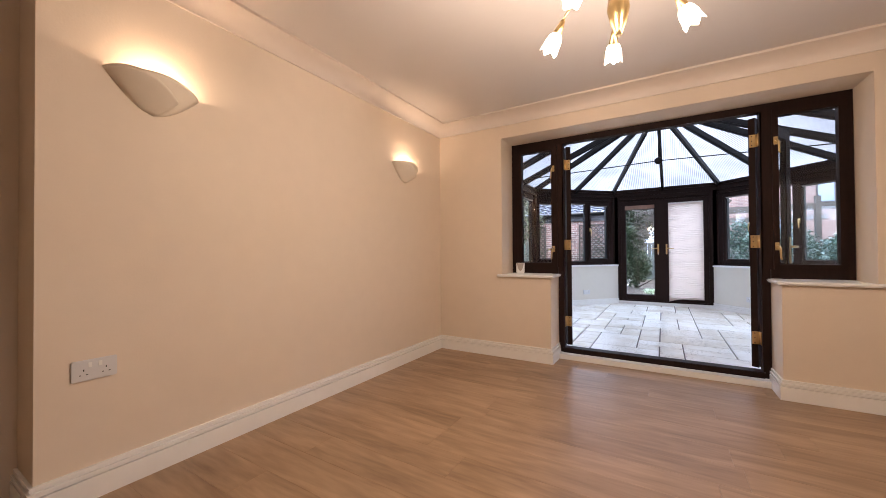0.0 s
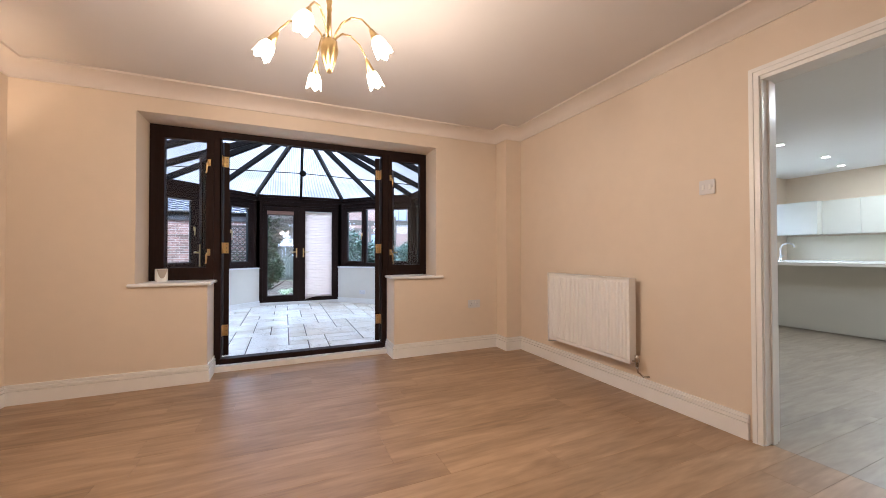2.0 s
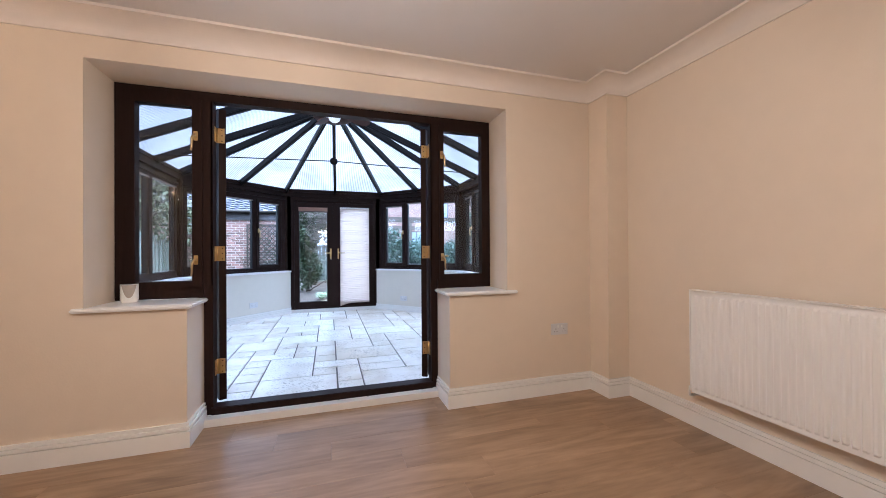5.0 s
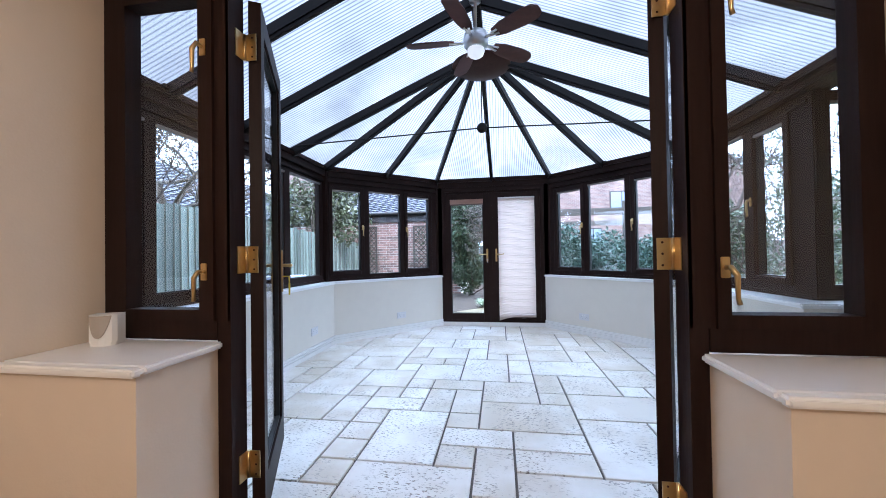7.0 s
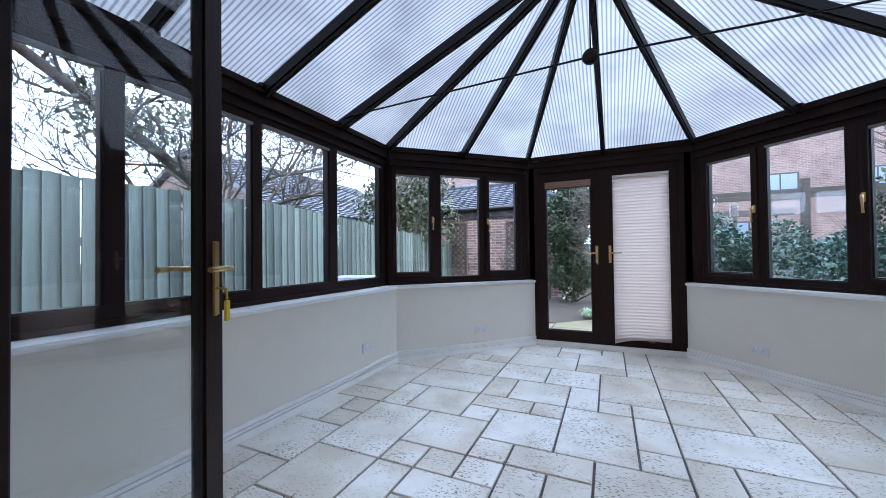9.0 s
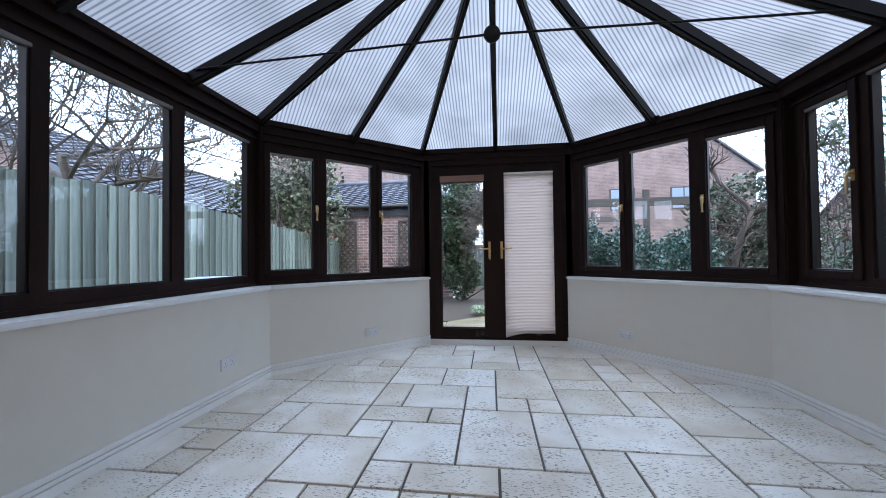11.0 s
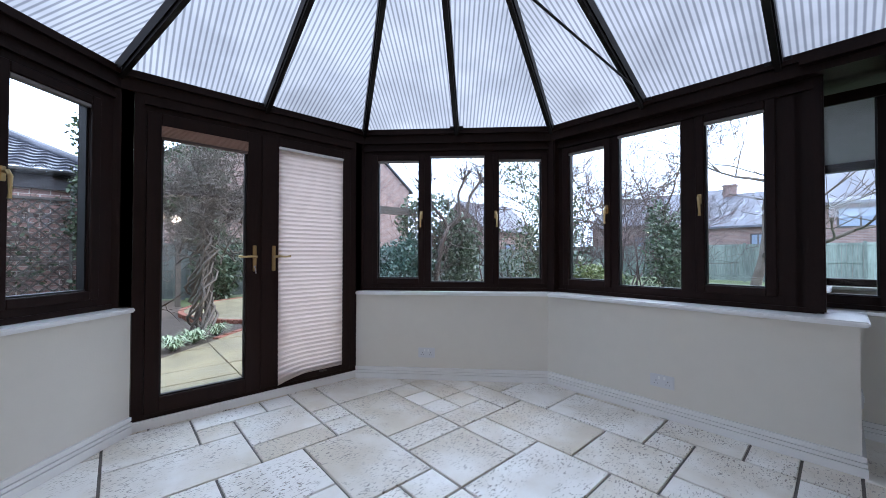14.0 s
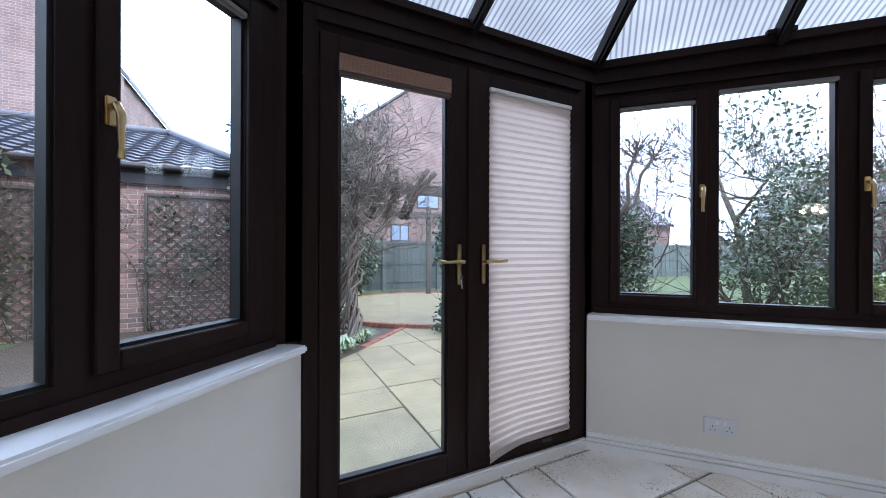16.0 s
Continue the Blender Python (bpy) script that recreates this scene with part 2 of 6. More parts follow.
CABINET = material("gloss_cream_cabinet", (0.62, 0.62, 0.57), 0.12, grain=0.02, scale=3, coat=0.4)
COUNTER = material("white_worktop", (0.82, 0.82, 0.80), 0.2, grain=0.03, scale=10)
BLACKG = material("black_oven_glass", (0.012, 0.012, 0.013), 0.08)
BLADE = material("mahogany_blade", (0.085, 0.028, 0.02), 0.45, shine=0.25, grain=0.4, scale=12, stretch=(1, 8, 1))
DARKWOOD = material("dark_boss_wood", (0.055, 0.024, 0.017), 0.55, shine=0.2, grain=0.3, scale=10)
# fan bowl: a faint cool glow is added to the glass, no lamp inside
FROST = glow_material("frosted_fan_glass_glow", (0.9, 0.93, 1.0), 0.25)
MORTAR = material("mortar", (0.70, 0.67, 0.63), 0.95, grain=0.2, scale=20)

# ---------------------------------------------------------------- mesh helpers


def box(bm, x0, x1, y0, y1, z0, z1, m=None):
    v = [bm.verts.new((x, y, z)) for z in (z0, z1) for x, y in ((x0, y0), (x1, y0), (x1, y1), (x0, y1))]
    if m:
        for a in v:
            a.co = m @ a.co
    for f in ((3, 2, 1, 0), (4, 5, 6, 7), (0, 1, 5, 4), (1, 2, 6, 5), (2, 3, 7, 6), (3, 0, 4, 7)):
        bm.faces.new([v[i] for i in f])
    return v


def prism(bm, plan, z0, z1):
    """An upright prism over a plan that runs anticlockwise."""
    lo, hi = [bm.verts.new((x, y, z0)) for x, y in plan], [bm.verts.new((x, y, z1)) for x, y in plan]
    bm.faces.new(lo[::-1]), bm.faces.new(hi)
    for i in range(len(plan)):
        j = (i + 1) % len(plan)
        bm.faces.new((lo[i], lo[j], hi[j], hi[i]))


def bar(bm, a, b, w, h, up=(0, 0, 1)):
    """A straight bar from a to b, w wide and h deep."""
    a, b = Vector(a), Vector(b)
    d = (b - a).normalized()
    s = d.cross(Vector(up))
    s = s.normalized() if s.length > 1e-5 else Vector((1, 0, 0))
    u = s.cross(d)
    box(bm, -w / 2, w / 2, 0, (b - a).length, -h / 2, h / 2, Matrix.Translation(a) @ Matrix((s, d, u)).transposed().to_4x4())


def tube(bm, points, radius, sides=8):
    """A round tube along points; radius one number or one for each point."""
    points = [Vector(p) for p in points]
    radii = radius if isinstance(radius, (list, tuple)) else [radius] * len(points)
    rings = []
    side = None
    for i, p in enumerate(points):
        d = (points[min(i + 1, len(points) - 1)] - points[max(i - 1, 0)]).normalized()
        if side is None:
            side = d.orthogonal().normalized()
        else:
            side = (side - d * side.dot(d))
            side = side.normalized() if side.length > 1e-6 else d.orthogonal().normalized()
        up = d.cross(side)
        rings.append([bm.verts.new(p + radii[i] * (side * math.cos(a) + up * math.sin(a))) for a in (2 * math.pi * k / sides for k in range(sides))])
    for r, s in zip(rings, rings[1:]):
        for k in range(sides):
            f = bm.faces.new((r[k], r[(k + 1) % sides], s[(k + 1) % sides], s[k]))
            f.smooth = True
    bm.faces.new(rings[0][::-1]), bm.faces.new(rings[-1])


def lathe(bm, profile, sides=20, m=None):
    """A turned body round z from pairs of radius and height."""
    rings = [[bm.verts.new((r * math.cos(2 * math.pi * k / sides), r * math.sin(2 * math.pi * k / sides), z)) for k in range(sides)] for r, z in profile]
    if m:
        for r in rings:
            for v in r:
                v.co = m @ v.co
    for r, s in zip(rings, rings[1:]):
        for k in range(sides):
            f = bm.faces.new((r[k], r[(k + 1) % sides], s[(k + 1) % sides], s[k]))
            f.smooth = True
    bm.faces.new(rings[0][::-1]), bm.faces.new(rings[-1])


def bevelled(bm, width=0.004, segments=2):
    bmesh.ops.bevel(bm, geom=[e for e in bm.edges], offset=width, segments=segments, affect="EDGES", clamp_overlap=True)
    return bm


def part(name, bm, mat, parent=None, label="", m=None):
    me = bpy.data.meshes.new(name)
    bm.normal_update()
    bm.to_mesh(me)
    bm.free()
    me.materials.append(mat)
    ob = new(name, me)
    if m is not None:
        ob.matrix_world = m
    if parent is not None:
        ob.parent = parent
    if label:
        ob["label"] = label
    return ob


def shape():
    return bmesh.new()


def boxes(*sizes, bevel=0.0):
    bm = shape()
    for s in sizes:
        box(bm, *s)
    return bevelled(bm, bevel) if bevel else bm


def thing(name, label, category, m=None, group="", kind=""):
    e = new(name)
    e.empty_display_size = 0.1
    if m is not None:
        e.matrix_world = m
    return tagged(e, label, category, group, kind)


def structure(name, bm, mat, label="", category=""):
    return tagged(part(name, bm, mat), label, category, kind="structure")


def facet(a, b):
    """Local frame of a wall walked clockwise from a to b: x along it, y outwards, z up."""
    d = (Vector((*b, 0)) - Vector((*a, 0))).normalized()
    return Matrix.Translation((*a, 0)) @ Matrix(((d.x, -d.y, 0), (d.y, d.x, 0), (0, 0, 1))).to_4x4()


def offset_line(points, dist):
    """The polyline moved outwards (to the left of its run) by dist, with mitred corners."""
    p = [Vector(q) for q in points]
    out = []
    for i, q in enumerate(p):
        dirs = [(p[k + 1] - p[k]).normalized() for k in (i - 1, i) if 0 <= k < len(p) - 1]
        ns = [Vector((-d.y, d.x)) for d in dirs]
        nn = sum(ns, Vector((0, 0))).normalized()
        out.append(q + nn * dist / nn.dot(ns[0]))
    return out


def strip(bm, points, d0, d1, z0, z1):
    """A band that follows a polyline between two offsets."""
    a, b = offset_line(points, d0), offset_line(points, d1)
    for i in range(len(a) - 1):
        prism(bm, [tuple(a[i]), tuple(a[i + 1]), tuple(b[i + 1]), tuple(b[i])], z0, z1)


def clip_poly(poly, inside):
    """A convex plan cut to a convex plan, both anticlockwise."""
    for i in range(len(inside)):
        (ax, ay), (bx, by) = inside[i], inside[(i + 1) % len(inside)]
        side = [(bx - ax) * (y - ay) - (by - ay) * (x - ax) for x, y in poly]
        out = []
        for k in range(len(poly)):
            p, q, s, t = poly[k], poly[(k + 1) % len(poly)], side[k], side[(k + 1) % len(poly)]
            if s >= 0:
                out.append(p)
            if s * t < 0:
                r = s / (s - t)
                out.append((p[0] + r * (q[0] - p[0]), p[1] + r * (q[1] - p[1])))
        poly = out
        if len(poly) < 3:
            return []
    return poly


# ---------------------------------------------------------------- sitting room: shell
XL, XR, YB, H = -1.755, 2.405, 3.77, 2.40
YO = 4.135
BX, BY = XR - 0.19, YB - 0.20
OX0, OX1, OTOP, OSILL = -1.04, 1.475, 2.16, 0.79
DX0, DX1 = -0.525, 0.983
WX0, WX1 = -0.565, 1.022
KY0, KY1, KTOP = 0.585, 1.378, 2.022

structure("floor_sitting_room", boxes((-2.4, 2.55, -2.2, 4.03, -0.12, -0.012)), GROUT, "screed under the oak laminate", "floor")
structure("ceiling_sitting_room", boxes((-2.4, 2.55, -2.2, YO, H, H + 0.12)), CEIL, "smooth off-white painted ceiling", "ceiling")
bm = shape()
for b in ((-2.4, OX0, YB, YO, 0, H), (OX1, 2.57, YB, YO, 0, H), (OX0, OX1, YB, YO, OTOP, H), (OX0, WX0, YB, YO, 0, OSILL), (WX1, OX1, YB, YO, 0, OSILL)):
    box(bm, *b)
structure("wall_north", bm, PAINT, "cream painted wall round a wide opening", "wall")
structure("wall_west", boxes((XL - 0.25, XL, 0.78, YB, 0, H), (-2.40, -2.15, -2.2, 0.78, 0, H), (-2.15, XL - 0.25, 0.60, 0.78, 0, H)), PAINT, "cream painted wall with wall lights", "wall")
structure("wall_east", boxes((XR, XR + 0.13, KY1, YB, 0, H), (XR, XR + 0.13, -2.2, KY0, 0, H), (XR, XR + 0.13, KY0, KY1, KTOP, H)), PAINT, "cream painted wall with a doorway", "wall")
structure("wall_south", boxes((-2.4, 2.55, -2.4, -2.2, 0, H)), PAINT, "plain cream painted wall", "wall")
structure("boxed_corner", boxes((BX, XR, BY, YB, 0, H)), PAINT, "cream boxed-in pipe corner", "wall")

COVE = [(-2.15, -2.2), (-2.15, 0.78), (XL, 0.78), (XL, YB), (BX, YB), (BX, BY), (XR, BY), (XR, -2.2)]
def moulding(bm, points, profile):
    """A smooth moulding along a polyline; profile: pairs of how far it stands out and its height."""
    rows = [[bm.verts.new((*p, z)) for p in offset_line(points, -d)] for d, z in profile]
    for a, b in zip(rows, rows[1:]):
        for k in range(len(points) - 1):
            bm.faces.new((a[k], a[k + 1], b[k + 1], b[k])).smooth = True


bm = shape()
arc = [(0.012 + 0.10 * (1 - math.cos(math.radians(9 * k))), H - 0.108 + 0.092 * math.sin(math.radians(9 * k))) for k in range(11)]
moulding(bm, COVE, arc)
for pr in ([(0.0, H - 0.118), (0.012, H - 0.118)], [(0.012, H - 0.118), (0.012, H - 0.108)], [(0.112, H - 0.016), (0.118, H - 0.016)], [(0.118, H - 0.016), (0.118, H - 0.0005)]):
    moulding(bm, COVE, pr)
bmesh.ops.reverse_faces(bm, faces=bm.faces)
structure("coving", bm, PLASTER, "white curved plaster coving", "coving")


def skirting(name, points, mat=GLOSS):
    bm = shape()
    for d, z0, z1 in ((0.020, 0, 0.092), (0.007, 0.092, 0.099), (0.018, 0.099, 0.116), (0.007, 0.116, 0.122), (0.012, 0.122, 0.138)):
        strip(bm, points, -d, 0, z0, z1)
    return structure(name, bm, mat, "white moulded skirting board", "skirting")


skirting("baseboard_1", [(-2.15, -2.2), (-2.15, 0.78), (XL, 0.78), (XL, YB), (WX0, YB), (WX0, YB + 0.28)])
skirting("baseboard_2", [(WX1, YB + 0.28), (WX1, YB), (BX, YB), (BX, BY), (XR, BY), (XR, KY1 + 0.06)])
skirting("baseboard_3", [(XR, KY0 - 0.06), (XR, -2.2)])
structure("threshold_board", boxes((WX0 + 0.021, WX1 - 0.021, 3.985, 4.04, 0, 0.048)), GLOSS, "white strip under the door frame", "trim")

for name, x0, x1 in (("window_sill_1", OX0 - 0.045, WX0 + 0.028), ("window_sill_2", WX1 - 0.028, OX1 + 0.075)):
    bm = shape()
    a, b = (OX0, x1) if name.endswith("1") else (x0, OX1)
    prism(bm, [(x0, YB - 0.035), (x1, YB - 0.035), (x1, YB), (x0, YB)], OSILL, OSILL + 0.024)
    prism(bm, [(a + 0.002, YB), (b, YB), (b, 4.058), (a + 0.002, 4.058)], OSILL, OSILL + 0.0242)
    structure(name, bevelled(bm, 0.007, 3), SILL, "white painted window board with a rounded nose", "window sill")

# doorway to the kitchen: lining and architrave
bm = shape()
for y0, y1 in ((KY0, KY0 + 0.028), (KY1 - 0.014, KY1)):
    box(bm, XR - 0.002, XR + 0.132, y0, y1, 0, KTOP)
box(bm, XR - 0.002, XR + 0.132, KY0 + 0.028, KY1 - 0.014, KTOP - 0.028, KTOP)
for y0, y1 in ((KY0 + 0.028, KY0 + 0.04), (KY1 - 0.024, KY1 - 0.014)):
    box(bm, XR + 0.05, XR + 0.09, y0, y1, 0, KTOP - 0.028)
structure("door_lining", bm, GLOSS, "white gloss door lining", "door frame")
for name, x0, x1 in (("architrave_1", XR - 0.018, XR), ("architrave_2", XR + 0.13, XR + 0.148)):
    bm = shape()
    for d0, d1, grow in ((0.02, 0.045, 0.0), (0.045, 0.066, 0.006)):
        gx0, gx1 = (x0 - grow, x1) if name.endswith("1") else (x0, x1 + grow)
        box(bm, gx0, gx1, KY1 - 0.028 + d0, KY1 - 0.028 + d1, 0, KTOP - 0.028 + d1)
        box(bm, gx0, gx1, KY0 + 0.028 - d1, KY0 + 0.028 - d0, 0, KTOP - 0.028 + d1)
        box(bm, gx0, gx1, KY0 + 0.028 - d0, KY1 - 0.028 + d0, KTOP - 0.028 + d0, KTOP - 0.028 + d1)
    structure(name, bm, GLOSS, "white moulded architrave round the doorway", "architrave")


# ---------------------------------------------------------------- doors and their furniture
def lever(parent, x, z, v, way, long_plate=True, key=False):
    """A brass lever handle on a plate, in the local frame of its leaf; v is the face, the lever stands out to -y and points along way."""
    bm = boxes((x - 0.014, x + 0.014, v - 0.008, v, z - 0.11, z + 0.085), bevel=0.004) if long_plate else shape()
    if not long_plate:
        lathe(bm, [(0.024, 0), (0.024, 0.006), (0.012, 0.009)], 18, pose(x, v, z, 90, 0, 0))
    h = part("door_handle", bm, BRASS, parent, "polished brass lever handle")
    bm = shape()
    tube(bm, [(x, v, z), (x, v - 0.035, z), (x, v - 0.045, z)], 0.009, 10)
    tube(bm, [(x - way * 0.008, v - 0.045, z), (x + way * 0.03, v - 0.047, z + 0.003), (x + way * 0.075, v - 0.046, z), (x + way * 0.115, v - 0.043, z + 0.004)], [0.009, 0.0085, 0.007, 0.008], 10)
    part("lever", bm, BRASS, h)
    if key:
        bm = shape()
        lathe(bm, [(0.008, 0), (0.008, 0.012)], 12, pose(x, v, z - 0.075, 90, 0, 0))
        tube(bm, [(x, v - 0.012, z - 0.075), (x, v - 0.028, z - 0.075)], 0.0015, 6)
        lathe(bm, [(0.011, 0), (0.011, 0.002)], 12, pose(x, v - 0.027, z - 0.075, 0, 90, 0))
        tube(bm, [(x, v - 0.028, z - 0.085), (x + 0.004, v - 0.028, z - 0.125)], [0.003, 0.004], 6)
        part("key", bm, STEEL, h, "steel key in the lock")
    return h


# white panelled door, open into the sitting room
LEAF = 0.69
door = thing("door_1", "white six-panel style door standing open, brass lever handles", "door", pose(XR - 0.02, KY0 + 0.032, 0.008, 0, 0, 177.6), kind="structure")
bm = shape()
for b in ((0, 0.10, 0, 0.036, 0, 1.99), (LEAF - 0.10, LEAF, 0, 0.036, 0, 1.99), (0.10, LEAF - 0.10, 0, 0.036, 0, 0.2), (0.10, LEAF - 0.10, 0, 0.036, 0.82, 0.98), (0.10, LEAF - 0.10, 0, 0.036, 1.88, 1.99),
          (LEAF / 2 - 0.05, LEAF / 2 + 0.05, 0, 0.036, 0.2, 0.82), (LEAF / 2 - 0.05, LEAF / 2 + 0.05, 0, 0.036, 0.98, 1.88)):
    box(bm, *b)
part("leaf_frame", bm, GLOSS, door)
for x0, x1 in ((0.10, LEAF / 2 - 0.05), (LEAF / 2 + 0.05, LEAF - 0.10)):
    for z0, z1 in ((0.2, 0.82), (0.98, 1.88)):
        part("panel", boxes((x0, x1, 0.012, 0.024, z0, z1), (x0 + 0.03, x1 - 0.03, 0.006, 0.030, z0 + 0.03, z1 - 0.03)), GLOSS, door)
bm = boxes((LEAF - 0.0005, LEAF + 0.0015, 0.006, 0.030, 0.985, 1.085), bevel=0.0)
part("latch_plate", bm, BRASS, door, "brass latch plate on the door edge")
bm = shape()
box(bm, LEAF + 0.001, LEAF + 0.009, 0.012, 0.024, 1.025, 1.045)
part("latch", bm, BRASS, door)
for v, s in ((0.0, 1), (0.036, -1)):
    hb = shape()
    lathe(hb, [(0.026, 0), (0.026, 0.006), (0.013, 0.010), (0.011, 0.045)], 18, pose(LEAF - 0.06, v, 1.035, 90 * s, 0, 0))
    hh = part("door_handle", hb, BRASS, door, "polished brass lever handle on a round rose")
    lb = shape()
    yy = v - s * 0.042
    tube(lb, [(LEAF - 0.052, yy, 1.035), (LEAF - 0.09, yy - s * 0.004, 1.037), (LEAF - 0.13, yy - s * 0.002, 1.035), (LEAF - 0.175, yy, 1.038)], [0.010, 0.009, 0.007, 0.008], 10)
    part("lever", lb, BRASS, hh)
for z in (0.22, 1.0, 1.78):
    hb = shape()
    tube(hb, [(-0.004, 0.0365, z - 0.05), (-0.004, 0.0365, z + 0.05)], 0.007, 8)
    box(hb, -0.003, 0.0, 0.004, 0.034, z - 0.05, z + 0.05)
    part("hinge", hb, BRASS, door)


# ---------------------------------------------------------------- dark frame between the rooms
FY = 4.06
FR = thing("window_1", "dark brown wooden frame with two side windows and a doorway", "window", pose(0, FY, 0), kind="structure")
bm = shape()
fx0, fx1 = OX0 + 0.004, OX1 - 0.004
for b in ((fx0, WX0 - 0.002, 0, 0.075, OSILL + 0.026, 0.885), (WX1 + 0.002, fx1, 0, 0.075, OSILL + 0.026, 0.885), (WX0 + 0.002, DX0 + 0.003, 0, 0.078, 0.05, 0.885), (DX1 - 0.003, WX1 - 0.002, 0, 0.078, 0.05, 0.885), (fx0, fx1, 0, 0.075, 2.10, OTOP - 0.003),
          (fx0, -0.965, 0, 0.075, 0.885, 2.10), (1.42, fx1, 0, 0.075, 0.885, 2.10), (DX0 - 0.06, DX0 + 0.012, 0, 0.075, 0.885, 2.10), (DX1 - 0.012, DX1 + 0.06, 0, 0.075, 0.885, 2.10)):
    box(bm, *b)
box(bm, DX0 + 0.003, DX0 + 0.014, 0.0, 0.078, 0.098, 2.10)
box(bm, DX1 - 0.014, DX1 - 0.003, 0.0, 0.078, 0.098, 2.10)
part("window_frame", bm, BROWN, FR)
part("threshold", boxes((DX0 + 0.003, DX1 - 0.003, -0.018, 0.085, 0.05, 0.098), bevel=0.004), BROWN, FR, "dark brown timber threshold")
for gx0, gx1, hs in ((-0.93, -0.625, 1), (1.075, 1.396, -1)):
    bm = shape()
    w = 0.036
    for b in ((gx0 - w, gx0, -0.012, 0.05, 0.885, 2.098), (gx1, gx1 + w + (0.02 if hs > 0 else 0.0), -0.012, 0.05, 0.885, 2.098), (gx0, gx1, -0.012, 0.05, 0.885, 0.925), (gx0, gx1, -0.012, 0.05, 2.05, 2.098)):
        box(bm, *b)
    s = part("sash", bm, BROWN, FR, "dark brown casement")
    g = part("pane", boxes((gx0 - 0.004, gx1 + 0.004, 0.018, 0.024, 0.921, 2.054)), GLASS, s)
    g.visible_shadow = False
    px = gx1 + 0.022 if hs > 0 else gx0 - 0.016
    for z in (1.06, 1.86):
        bm = boxes((px - 0.012, px + 0.012, -0.018, -0.012, z - 0.03, z + 0.03), bevel=0.002)
        tube(bm, [(px, -0.018, z), (px, -0.040, z + 0.002), (px - hs * 0.012, -0.046, z - 0.02), (px - hs * 0.014, -0.044, z - 0.085), (px - hs * 0.02, -0.04, z - 0.10)], [0.007, 0.008, 0.008, 0.006, 0.007], 8)
        part("handle", bm, BRASS, s, "brass casement fastener")
for x, sx in ((DX0 + 0.014, 1), (DX1 - 0.014, -1)):
    for z in (0.34, 1.10, 1.90):
        bm = shape()
        box(bm, min(x, x + sx * 0.003), max(x, x + sx * 0.003), 0.034, 0.076, z - 0.05, z + 0.05)
        box(bm, min(x + sx * 0.008, x + sx * 0.050), max(x + sx * 0.008, x + sx * 0.050), 0.080, 0.083, z - 0.05, z + 0.05)
        tube(bm, [(x + sx * 0.005, 0.079, z - 0.05), (x + sx * 0.005, 0.079, z + 0.05)], 0.006, 8)
        h = part("hinge", bm, BRASS, FR, "polished brass butt hinge")
        bm = shape()
        for dz in (-0.036, 0, 0.036):
            lathe(bm, [(0.004, 0), (0.003, 0.0012)], 8, pose(x + sx * 0.034, 0.080, z + dz, 90, 0, 0))
        part("screw", bm, DARKWOOD, h)


def glazed_leaf(name, m, width, face):
    """A glazed dark brown door leaf, hinged at local x=0, inner face towards face."""
    d = thing(name, "dark brown glazed timber door folded open into the conservatory", "door", m, group="pair of glazed doors", kind="structure")
    bm = shape()
    for b in ((0, 0.075, -0.022, 0.022, 0.105, 2.085), (width - 0.085, width, -0.022, 0.022, 0.105, 2.085), (0.075, width - 0.085, -0.022, 0.022, 0.105, 0.26), (0.075, width - 0.085, -0.022, 0.022, 1.995, 2.085)):
        box(bm, *b)
    part("leaf_frame", bm, BROWN, d)
    bm = shape()
    for b in ((0.075, 0.087, -0.012, 0.012, 0.26, 1.995), (width - 0.097, width - 0.085, -0.012, 0.012, 0.26, 1.995), (0.087, width - 0.097, -0.012, 0.012, 0.26, 0.272), (0.087, width - 0.097, -0.012, 0.012, 1.983, 1.995)):
        box(bm, *b)
    part("glazing_bead", bm, GASKET, d)
    g = part("pane", boxes((0.08, width - 0.09, -0.003, 0.003, 0.265, 1.99)), GLASS, d)
    g.visible_shadow = False
    for s in (-1, 1):
        hb = boxes((width - 0.058, width - 0.028, min(s * 0.022, s * 0.03), max(s * 0.022, s * 0.03), 0.915, 1.145), bevel=0.003)
        hp = part("door_handle", hb, BRASS, d, "polished brass lever handle")
        lb = shape()
        tube(lb, [(width - 0.043, s * 0.03, 1.06), (width - 0.043, s * 0.07, 1.06)], 0.009, 10)
        tube(lb, [(width - 0.036, s * 0.072, 1.06), (width - 0.08, s * 0.074, 1.063), (width - 0.15, s * 0.072, 1.06)], [0.009, 0.008, 0.008], 10)
        part("lever", lb, BRASS, hp)
    return d


left_leaf = glazed_leaf("door_2", pose(DX0 + 0.046, FY + 0.098, 0, 0, 0, 117.3), 0.669, 1)
kb = shape()
tube(kb, [(0.622, -0.03, 1.0), (0.622, -0.06, 1.0), (0.622, -0.062, 0.965)], 0.004, 6)
box(kb, 0.612, 0.632, -0.066, -0.058, 0.90, 0.962)
part("key", kb, material("yellow_key_tag", (0.75, 0.55, 0.03), 0.4), left_leaf, "key with a yellow plastic tag")
right_leaf = glazed_leaf("door_3", pose(DX1 - 0.046, FY + 0.098, 0, 0, 0, 60.0), 0.669, -1)

# ---------------------------------------------------------------- conservatory: dwarf walls, frames, roof
INNER_L = [(-1.64, YO), (-1.64, 7.20), (-0.455, 8.44)]
INNER_R = [(1.09, 8.44), (2.25, 7.20), (2.25, 5.43), (2.85, 5.43), (2.85, 5.285)]
WTOP = 0.745


